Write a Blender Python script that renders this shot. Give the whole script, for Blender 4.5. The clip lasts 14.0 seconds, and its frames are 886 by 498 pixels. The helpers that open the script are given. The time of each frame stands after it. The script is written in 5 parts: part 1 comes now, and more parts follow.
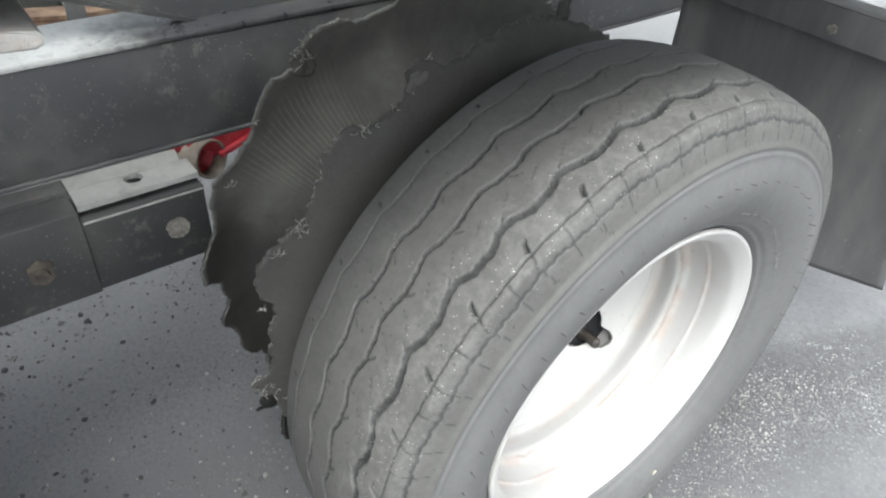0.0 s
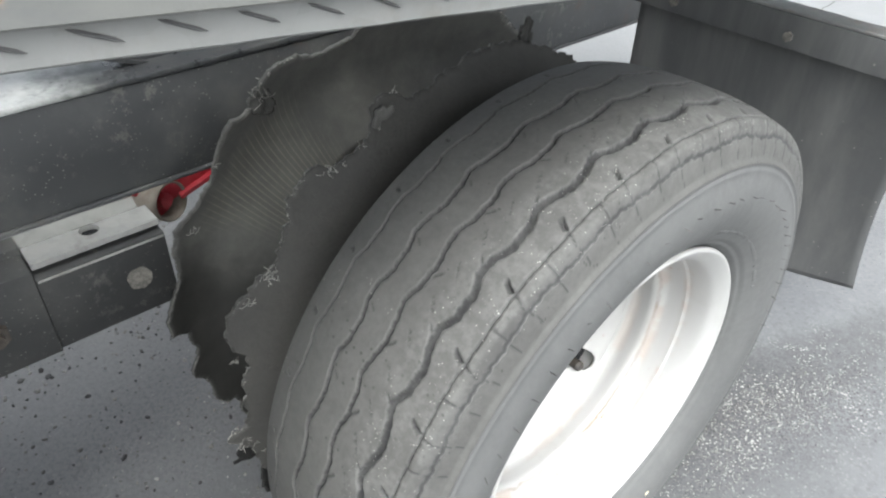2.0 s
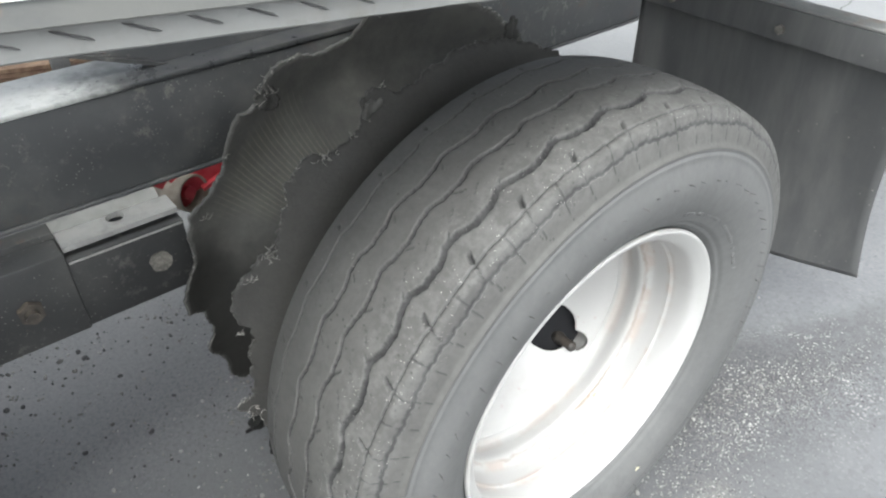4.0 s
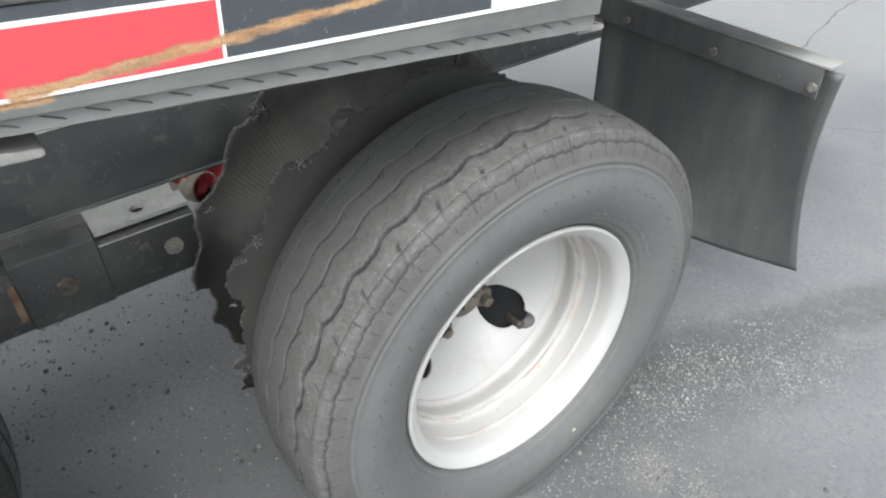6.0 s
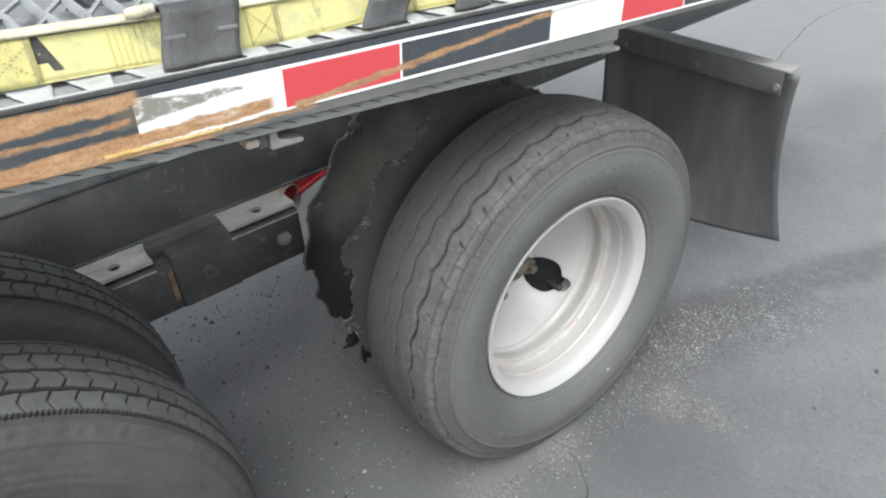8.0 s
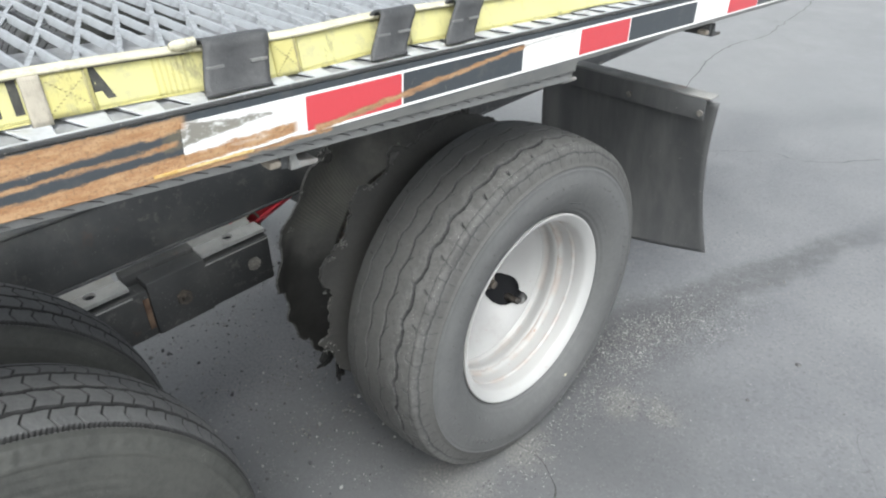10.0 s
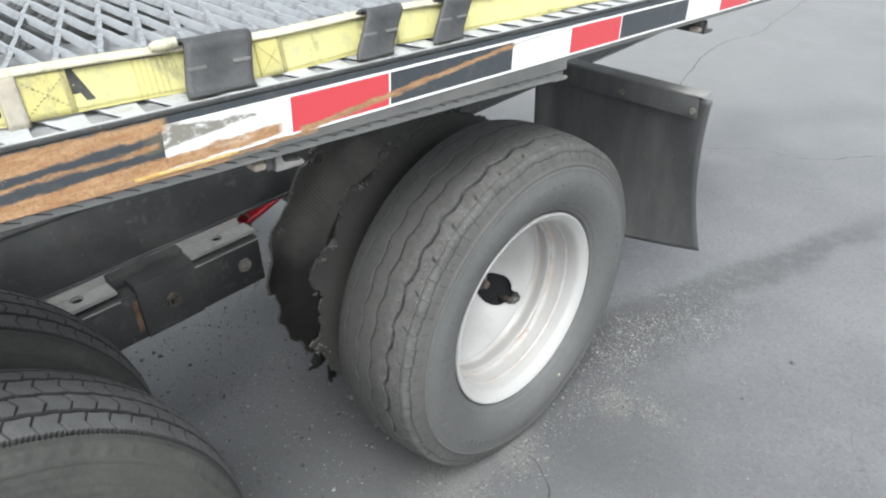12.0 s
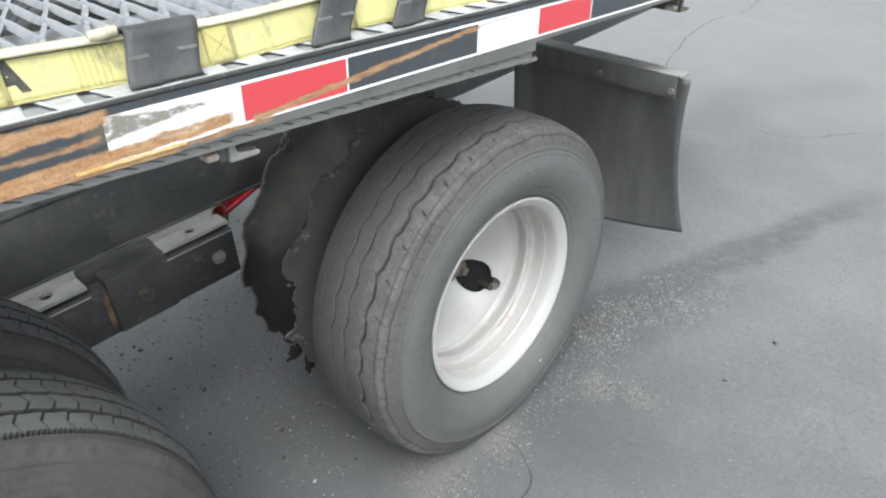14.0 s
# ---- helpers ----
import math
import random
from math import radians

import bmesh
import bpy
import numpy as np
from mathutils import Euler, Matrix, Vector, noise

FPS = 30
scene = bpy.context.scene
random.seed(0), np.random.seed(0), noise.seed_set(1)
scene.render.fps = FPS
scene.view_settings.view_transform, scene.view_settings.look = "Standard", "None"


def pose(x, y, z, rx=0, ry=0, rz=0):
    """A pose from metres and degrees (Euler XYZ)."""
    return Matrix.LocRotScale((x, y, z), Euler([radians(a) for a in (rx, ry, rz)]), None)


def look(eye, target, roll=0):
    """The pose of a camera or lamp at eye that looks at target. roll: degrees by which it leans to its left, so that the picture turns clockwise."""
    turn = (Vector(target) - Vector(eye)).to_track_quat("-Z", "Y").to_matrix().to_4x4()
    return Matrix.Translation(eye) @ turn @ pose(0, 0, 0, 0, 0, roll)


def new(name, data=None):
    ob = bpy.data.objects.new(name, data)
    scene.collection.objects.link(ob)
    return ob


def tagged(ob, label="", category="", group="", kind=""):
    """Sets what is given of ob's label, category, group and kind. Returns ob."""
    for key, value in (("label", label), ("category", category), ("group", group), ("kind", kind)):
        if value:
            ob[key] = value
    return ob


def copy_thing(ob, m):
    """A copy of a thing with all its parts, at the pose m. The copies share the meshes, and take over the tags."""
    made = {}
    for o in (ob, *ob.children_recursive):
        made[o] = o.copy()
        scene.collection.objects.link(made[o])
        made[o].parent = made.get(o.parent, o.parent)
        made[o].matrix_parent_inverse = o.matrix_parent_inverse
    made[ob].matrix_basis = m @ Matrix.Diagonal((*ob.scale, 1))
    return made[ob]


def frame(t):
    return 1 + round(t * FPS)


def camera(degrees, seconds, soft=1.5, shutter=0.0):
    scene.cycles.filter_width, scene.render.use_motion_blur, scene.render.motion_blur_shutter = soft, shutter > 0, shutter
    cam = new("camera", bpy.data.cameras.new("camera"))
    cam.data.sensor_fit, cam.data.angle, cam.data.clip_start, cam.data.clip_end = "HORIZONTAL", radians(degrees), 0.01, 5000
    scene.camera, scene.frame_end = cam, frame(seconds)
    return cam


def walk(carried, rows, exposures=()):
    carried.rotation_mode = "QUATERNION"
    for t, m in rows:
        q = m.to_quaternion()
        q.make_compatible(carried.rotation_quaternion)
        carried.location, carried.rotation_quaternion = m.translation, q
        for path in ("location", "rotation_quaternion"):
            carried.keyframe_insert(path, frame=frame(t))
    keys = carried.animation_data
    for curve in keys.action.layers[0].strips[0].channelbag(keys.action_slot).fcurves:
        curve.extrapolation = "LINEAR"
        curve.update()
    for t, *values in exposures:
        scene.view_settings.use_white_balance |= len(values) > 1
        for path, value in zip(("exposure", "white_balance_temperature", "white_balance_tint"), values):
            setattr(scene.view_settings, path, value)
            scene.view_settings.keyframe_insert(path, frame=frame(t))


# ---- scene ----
cam = camera(64.86, 14.0, soft=2.1)
ROWS = [
    (0.0, 0.2989, -0.5558, 1.0269, 50.844, -38.447, 3.773),
    (0.5, 0.2797, -0.5711, 1.0236, 53.374, -38.781, 1.895),
    (1.0, 0.2394, -0.5752, 1.0269, 51.946, -38.124, 2.997),
    (1.5, 0.224, -0.5528, 1.0185, 46.582, -37.571, 5.545),
    (2.0, 0.2663, -0.5419, 1.03, 47.537, -37.108, 2.098),
    (2.5, 0.3193, -0.531, 1.0245, 47.581, -37.3, 2.844),
    (3.0, 0.3397, -0.5438, 1.045, 50.423, -36.446, 0.699),
    (5.5, 0.4407, -0.5281, 1.0588, 52.503, -38.163, -1.567),
    (6.0, 0.5354, -0.5481, 1.1672, 54.095, -37.968, -0.993),
    (6.5, 0.6651, -0.6123, 1.253, 54.473, -37.109, 0.402),
    (7.0, 0.7276, -0.6817, 1.2657, 59.42, -36.616, -5.277),
    (9.5, 0.7131, -0.9851, 1.3127, 45.104, -32.992, -1.007),
    (10.0, 0.7175, -0.9847, 1.3129, 45.377, -32.974, -1.394),
    (10.5, 0.7161, -0.9841, 1.3133, 45.831, -33.032, -1.621),
    (11.0, 0.7177, -0.9827, 1.312, 45.842, -33.074, -1.828),
    (11.5, 0.7151, -0.9802, 1.3154, 45.618, -32.215, 0.195),
    (12.0, 0.7158, -0.9693, 1.3105, 44.997, -33.136, -1.533),
    (12.5, 0.7088, -0.9762, 1.312, 46.428, -33.042, -2.141),
    (13.0, 0.7009, -0.9752, 1.314, 46.473, -32.826, -1.63),
    (13.5, 0.7079, -0.974, 1.3116, 45.535, -33.555, -1.25),
    (14.0, 0.7342, -0.927, 1.3024, 44.629, -34.347, -2.53),
]


def row_pose(x, y, z, yaw, pitch, roll):
    a, b = radians(yaw), radians(pitch)
    ahead = Vector((-math.sin(a) * math.cos(b), math.cos(a) * math.cos(b), math.sin(b)))
    return look((x, y, z), Vector((x, y, z)) + ahead, roll)


walk(cam, [(t, row_pose(*r)) for t, *r in ROWS], [(0.0, 1.86, 6350, 6), (3.0, 1.90, 6350, 6), (5.5, 1.62, 6350, 6), (6.0, 1.50, 6350, 6), (6.5, 1.20, 6400, 6), (7.0, 1.20, 6400, 6), (9.5, 1.26, 6300, 6), (14.0, 1.28, 6300, 6)])

# ---- light: bright overcast ----
world = bpy.data.worlds.new("sky")
scene.world = world
world.use_nodes = True
wn = world.node_tree
sky = wn.nodes.new("ShaderNodeTexSky")
sky.sky_type = "NISHITA"
sky.sun_disc = False
sky.sun_elevation, sky.sun_rotation = radians(58), radians(125)
sky.air_density, sky.dust_density, sky.ozone_density = 1.0, 5.0, 1.5
grey = wn.nodes.new("ShaderNodeRGBToBW")
veil = wn.nodes.new("ShaderNodeMix")
veil.data_type = "RGBA"
veil.inputs[0].default_value = 0.8
wn.links.new(sky.outputs[0], grey.inputs[0])
wn.links.new(sky.outputs[0], veil.inputs[6])
wn.links.new(grey.outputs[0], veil.inputs[7])
wn.links.new(veil.outputs[2], wn.nodes["Background"].inputs[0])
wn.nodes["Background"].inputs[1].default_value = 0.15
sun_data = bpy.data.lights.new("sun", "SUN")
sun_data.energy, sun_data.angle, sun_data.color = 0.9, radians(35), (1.0, 0.985, 0.96)
sun = new("sun", sun_data)
sun.matrix_world = look((1.5, -0.9, 4.2), (0, 0, 0))


# ---- materials ----
class Nodes:
    """A small shorthand for node trees."""

    def __init__(self, name):
        self.mat = bpy.data.materials.new(name)
        self.mat.use_nodes = True
        self.tree = self.mat.node_tree
        self.bsdf = self.tree.nodes["Principled BSDF"]
        self.where = self.node("ShaderNodeTexCoord").outputs["Object"]
        split = self.node("ShaderNodeSeparateXYZ")
        self.put(split.inputs[0], self.where)
        self.x, self.y, self.z = split.outputs

    def node(self, kind, **values):
        n = self.tree.nodes.new(kind)
        for key, value in values.items():
            setattr(n, key, value)
        return n

    def put(self, socket, value):
        if isinstance(value, bpy.types.NodeSocket):
            self.tree.links.new(value, socket)
        else:
            socket.default_value = value

    def m(self, op, a, b=0.0, c=0.0):
        n = self.node("ShaderNodeMath", operation=op)
        for socket, value in zip(n.inputs, (a, b, c)):
            self.put(socket, value)
        return n.outputs[0]

    def ramp(self, a, lo, hi, out0=0.0, out1=1.0):
        n = self.node("ShaderNodeMapRange")
        n.interpolation_type = "SMOOTHSTEP"
        for socket, value in zip(n.inputs, (a, lo, hi, out0, out1)):
            self.put(socket, value)
        return n.outputs[0]

    def noise(self, scale, detail=4.0, rough=0.6, where=None):
        n = self.node("ShaderNodeTexNoise")
        self.put(n.inputs["Vector"], where or self.where)
        n.inputs["Scale"].default_value, n.inputs["Detail"].default_value, n.inputs["Roughness"].default_value = scale, detail, rough
        return n.outputs["Fac"]

    def cells(self, scale, feature="F1", where=None, out="Distance"):
        n = self.node("ShaderNodeTexVoronoi", feature=feature)
        self.put(n.inputs["Vector"], where or self.where)
        n.inputs["Scale"].default_value = scale
        return n.outputs[out]

    def stretch(self, sx, sy, sz):
        n = self.node("ShaderNodeMapping")
        self.put(n.inputs["Vector"], self.where)
        n.inputs["Scale"].default_value = (sx, sy, sz)
        return n.outputs[0]

    def mix(self, fac, a, b):
        n = self.node("ShaderNodeMix", data_type="RGBA")
        self.put(n.inputs[0], fac)
        for socket, value in ((n.inputs[6], a), (n.inputs[7], b)):
            self.put(socket, (*value, 1.0) if isinstance(value, tuple) else value)
        return n.outputs[2]

    def done(self, colour, rough, metal=0.0, bump=None, depth=0.001, strength=0.6, spec=0.5):
        self.put(self.bsdf.inputs["Base Color"], (*colour, 1.0) if isinstance(colour, tuple) else colour)
        self.put(self.bsdf.inputs["Roughness"], rough)
        self.put(self.bsdf.inputs["Metallic"], metal)
        self.bsdf.inputs["Specular IOR Level"].default_value = spec
        if bump is not None:
            b = self.node("ShaderNodeBump")
            b.inputs["Strength"].default_value, b.inputs["Distance"].default_value = strength, depth
            self.put(b.inputs["Height"], bump)
            self.put(self.bsdf.inputs["Normal"], b.outputs[0])
        return self.mat


def rubber(name, dark, dust, amount=0.5, rough=0.75, scale=9.0, grit=0.5, scuffed=None, groove_dark=None, spec=0.5, relief=1.0, nicks=0.0):
    n = Nodes(name)
    broad, fine, mid = n.noise(scale, 6), n.noise(scale * 22, 4), n.noise(scale * 5, 5, 0.7)
    speck = n.ramp(n.cells(170.0), 0.16, 0.08)
    f = n.m("MULTIPLY", n.ramp(n.m("ADD", n.m("MULTIPLY", n.m("ADD", broad, mid), 0.5), n.m("MULTIPLY", fine, 0.3)), 0.45, 0.85), amount)
    col = n.mix(f, dark, dust)
    col = n.mix(n.m("MULTIPLY", n.ramp(mid, 0.55, 0.72), 0.35), col, tuple(c * 0.6 for c in dark))
    if nicks:
        nick = n.m("MULTIPLY", n.ramp(n.cells(95.0, where=n.stretch(1.0, 1.6, 1.0)), 0.20, 0.11), n.ramp(n.noise(21.0, 4), 0.50, 0.60))
        col = n.mix(n.m("MULTIPLY", nick, nicks), col, tuple(c * 0.4 for c in dark))
    # cuts in the tread: darker unworn rubber, with their shade put into the colour
    if groove_dark:
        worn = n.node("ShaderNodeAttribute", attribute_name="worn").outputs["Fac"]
        col = n.mix(worn, groove_dark, col)
    if scuffed:
        lo, hi = scuffed
        zone = n.m("MULTIPLY", n.ramp(n.x, lo, lo + 0.012), n.ramp(n.x, hi, hi - 0.006))
        rub = n.m("MULTIPLY", zone, n.ramp(n.m("ADD", mid, n.m("MULTIPLY", fine, 0.4)), 0.6, 0.85))
        col = n.mix(n.m("MULTIPLY", rub, 0.12), col, (0.22, 0.22, 0.215))
        bits = n.m("MULTIPLY", zone, n.m("MULTIPLY", n.ramp(n.cells(260.0), 0.17, 0.09), n.ramp(n.noise(40.0), 0.47, 0.60)))
        col = n.mix(n.m("MULTIPLY", bits, 0.7), col, (0.5, 0.49, 0.46))
    col = n.mix(n.m("MULTIPLY", n.m("MULTIPLY", speck, n.ramp(n.noise(14.0), 0.55, 0.75)), grit), col, (0.45, 0.44, 0.41))
    return n.done(col, n.ramp(broad, 0.3, 0.7, rough - 0.1, rough + 0.12), bump=n.m("ADD", n.m("MULTIPLY", fine, 1.3), n.m("MULTIPLY", mid, 2.0 * relief)), depth=0.0012, strength=0.6 * relief, spec=spec)


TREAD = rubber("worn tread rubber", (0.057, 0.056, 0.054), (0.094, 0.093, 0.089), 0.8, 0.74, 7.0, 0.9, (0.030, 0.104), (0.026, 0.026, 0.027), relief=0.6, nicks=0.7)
SIDEWALL = rubber("grey dusty sidewall rubber", (0.082, 0.083, 0.083), (0.125, 0.126, 0.125), 0.7, 0.6, 4.0, 0.2, relief=0.45)
RIB_WALL = rubber("dark worn sidewall rubber", (0.033, 0.034, 0.032), (0.072, 0.073, 0.066), 0.8, 0.58, 5.0, 0.3, spec=0.35, relief=0.9)
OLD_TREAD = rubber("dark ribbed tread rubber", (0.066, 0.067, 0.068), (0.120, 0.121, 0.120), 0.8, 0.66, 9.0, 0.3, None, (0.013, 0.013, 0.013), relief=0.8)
TORN = rubber("torn rubber wall", (0.036, 0.035, 0.033), (0.070, 0.068, 0.062), 0.6, 0.75, 16.0, 0.15, relief=0.6)
SHRED = rubber("shredded black rubber", (0.014, 0.014, 0.014), (0.032, 0.032, 0.031), 0.6, 0.8, 18.0, 0.1, spec=0.2)
def torn_fringe():
    n = Nodes("dark torn rubber fringe with pale threads")
    spot = n.m("MULTIPLY", n.ramp(n.noise(210.0, 4, 0.7), 0.52, 0.60), n.ramp(n.noise(17.0, 4, 0.6), 0.50, 0.60))
    col = n.mix(n.noise(40.0, 5, 0.7), (0.060, 0.059, 0.056), (0.125, 0.122, 0.114))
    return n.done(n.mix(n.m("MULTIPLY", spot, 0.85), col, (0.42, 0.41, 0.375)), 0.75, bump=n.noise(150.0, 4), depth=0.0008)


FRINGE = torn_fringe()
def flap_rubber():
    n = Nodes("black mud flap rubber")
    smear = n.ramp(n.noise(5.0, 6, 0.65, n.stretch(1.6, 1.0, 0.22)), 0.42, 0.70)
    blot = n.ramp(n.noise(14.0, 6, 0.7), 0.5, 0.75)
    col = n.mix(smear, (0.086, 0.087, 0.089), (0.15, 0.15, 0.145))
    col = n.mix(n.m("MULTIPLY", blot, 0.5), col, (0.12, 0.12, 0.115))
    dots = n.m("MULTIPLY", n.ramp(n.cells(55.0), 0.12, 0.05), n.ramp(n.noise(6.0), 0.5, 0.62))
    col = n.mix(n.m("MULTIPLY", dots, 0.6), col, (0.36, 0.34, 0.30))
    return n.done(col, n.ramp(smear, 0.0, 1.0, 0.45, 0.7), bump=n.noise(120.0, 4), depth=0.0006, strength=0.4)


FLAP = flap_rubber()
SLEEVE = rubber("black strap sleeve rubber", (0.035, 0.036, 0.038), (0.10, 0.10, 0.10), 0.5, 0.5, 20.0, 0.2)


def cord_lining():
    n = Nodes("torn lining with exposed cords and painted shade")
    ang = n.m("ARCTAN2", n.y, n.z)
    wob = n.noise(16.0, 4)
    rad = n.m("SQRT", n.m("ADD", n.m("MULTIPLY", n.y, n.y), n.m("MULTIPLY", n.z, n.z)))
    slant = n.m("ADD", n.m("MULTIPLY", ang, 215.0), n.m("MULTIPLY", rad, -215.0))
    wave = n.m("SINE", n.m("ADD", slant, n.m("MULTIPLY", wob, 3.0)))
    line = n.m("MULTIPLY", n.ramp(wave, 0.60, 1.0), n.ramp(n.noise(120.0, 3, 0.7), 0.30, 0.55, 0.35, 1.0))
    cross = n.m("SINE", n.m("ADD", n.m("MULTIPLY", rad, 1300.0), n.m("MULTIPLY", n.noise(60.0, 2), 4.0)))
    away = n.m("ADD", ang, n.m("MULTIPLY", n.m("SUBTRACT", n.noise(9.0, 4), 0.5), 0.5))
    # bare: the part left pale; the rest darkened, its shade put into the colour
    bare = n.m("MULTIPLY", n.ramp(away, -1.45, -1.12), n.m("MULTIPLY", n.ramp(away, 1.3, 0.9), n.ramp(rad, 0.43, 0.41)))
    weave = n.m("MULTIPLY", n.m("MULTIPLY", n.ramp(away, -0.36, -0.60), n.ramp(away, -1.15, -0.95)), n.ramp(rad, 0.340, 0.300))
    h = n.m("ADD", n.m("MULTIPLY", n.m("ADD", line, n.m("MULTIPLY", cross, 0.12)), weave), n.m("MULTIPLY", n.noise(45.0, 5, 0.7), 1.2))
    col = n.mix(n.ramp(n.noise(11.0, 6, 0.7), 0.35, 0.7), (0.082, 0.081, 0.077), (0.138, 0.135, 0.124))
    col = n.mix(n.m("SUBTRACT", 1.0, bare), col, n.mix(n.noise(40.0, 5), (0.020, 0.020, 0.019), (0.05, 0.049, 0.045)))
    col = n.mix(n.m("MULTIPLY", weave, n.ramp(n.noise(150.0, 3), 0.35, 0.65, 0.1, 0.45)), col, (0.11, 0.105, 0.085))
    col = n.mix(n.m("MULTIPLY", line, n.m("MULTIPLY", weave, 0.45)), col, (0.25, 0.24, 0.195))
    col = n.mix(n.ramp(n.noise(60.0, 5, 0.7), 0.6, 0.8, 0.0, 0.25), col, (0.15, 0.147, 0.132))
    return n.done(col, 0.6, bump=h, depth=0.0012, strength=0.18)


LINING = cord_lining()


def black_steel(name, base=(0.048, 0.050, 0.053), dust=(0.125, 0.125, 0.12), rust=0.35, rough=0.42, grime=1.0):
    n = Nodes(name)
    broad, fine = n.noise(7.0, 7, 0.65), n.noise(90.0, 3)
    col = n.mix(n.ramp(broad, 0.42, 0.75, 0.0, 0.75), base, dust)
    blot = n.m("MULTIPLY", n.ramp(n.noise(38.0, 6, 0.75), 0.54, 0.64), n.ramp(n.noise(6.0, 3), 0.4, 0.6))
    col = n.mix(n.m("MULTIPLY", blot, 0.55 * grime), col, (0.20, 0.195, 0.175))
    speck = n.m("MULTIPLY", n.ramp(n.cells(150.0), 0.2, 0.1), n.ramp(n.noise(18.0, 4), 0.44, 0.62))
    col = n.mix(n.m("MULTIPLY", speck, 0.7 * grime), col, (0.33, 0.325, 0.30))
    r = n.m("MULTIPLY", n.ramp(n.noise(11.0, 6, 0.7), 0.60, 0.75), rust)
    col = n.mix(r, col, (0.16, 0.062, 0.025))
    return n.done(col, n.ramp(broad, 0.3, 0.7, rough - 0.1, rough + 0.25), bump=n.m("ADD", fine, n.m("MULTIPLY", blot, 2.0)), depth=0.0008, strength=0.4)


CHASSIS = black_steel("black chassis paint with road dirt", (0.054, 0.056, 0.059), (0.120, 0.120, 0.117), 0.3, 0.42, 0.75)
def flange_top():
    n = Nodes("black flange with a white patch")
    broad = n.noise(14.0, 6, 0.7)
    col = n.mix(n.ramp(broad, 0.4, 0.75), (0.045, 0.047, 0.05), (0.11, 0.11, 0.105))
    # white patch with ragged ends over a stretch of the flange
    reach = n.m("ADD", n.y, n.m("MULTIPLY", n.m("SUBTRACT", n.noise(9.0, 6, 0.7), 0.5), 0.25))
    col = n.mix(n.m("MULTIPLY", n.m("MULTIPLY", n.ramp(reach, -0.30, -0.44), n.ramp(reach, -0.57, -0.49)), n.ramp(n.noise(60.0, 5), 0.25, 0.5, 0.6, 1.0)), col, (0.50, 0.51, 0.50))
    return n.done(col, n.ramp(broad, 0.3, 0.7, 0.25, 0.5), bump=n.noise(80.0, 5), depth=0.0008, strength=0.4)


GLOSSY = flange_top()
HANGER = black_steel("worn black hanger paint", (0.042, 0.043, 0.044), (0.092, 0.091, 0.087), 0.7, 0.46, 0.7)
PALE_ANGLE = black_steel("weathered pale angle paint", (0.15, 0.152, 0.15), (0.34, 0.335, 0.32), 0.3, 0.55)


def galvanised(name, base=(0.44, 0.46, 0.48), metal=0.55, rough=0.42, dirt=0.5):
    n = Nodes(name)
    flake = n.cells(70.0, out="Color")
    grey = n.node("ShaderNodeSeparateColor")
    n.put(grey.inputs[0], flake)
    col = n.mix(n.m("MULTIPLY", grey.outputs[0], 0.35), base, tuple(c * 0.72 for c in base))
    stain = n.ramp(n.noise(16.0, 6, 0.7), 0.5, 0.72)
    col = n.mix(n.m("MULTIPLY", stain, dirt), col, (0.17, 0.16, 0.145))
    col = n.mix(n.m("MULTIPLY", n.ramp(n.noise(42.0, 3), 0.66, 0.76), 0.4), col, (0.28, 0.16, 0.08))
    return n.done(col, n.ramp(n.noise(30.0), 0.3, 0.7, rough - 0.1, rough + 0.2), metal, n.noise(130.0, 3), 0.0005, 0.35)


ZINC = galvanised("weathered galvanised steel", (0.40, 0.415, 0.43), 0.5, 0.38, 0.5)
EDGE_ZINC = galvanised("pale sheared zinc edge", (0.46, 0.475, 0.49), 0.2, 0.5, 0.5)
PLATE = galvanised("dirty tread plate", (0.215, 0.216, 0.212), 0.2, 0.5, 0.65)
# darker than the plate: the shadow lines at the lugs are in their colour
LUG = galvanised("tread plate lugs darkened for their shadow lines", (0.16, 0.16, 0.16), 0.5, 0.4, 0.5)
RISER = galvanised("mottled grey riser", (0.21, 0.21, 0.20), 0.2, 0.55, 0.95)
PALE = galvanised("scraped bare shackle plate", (0.40, 0.40, 0.385), 0.3, 0.5, 0.55)


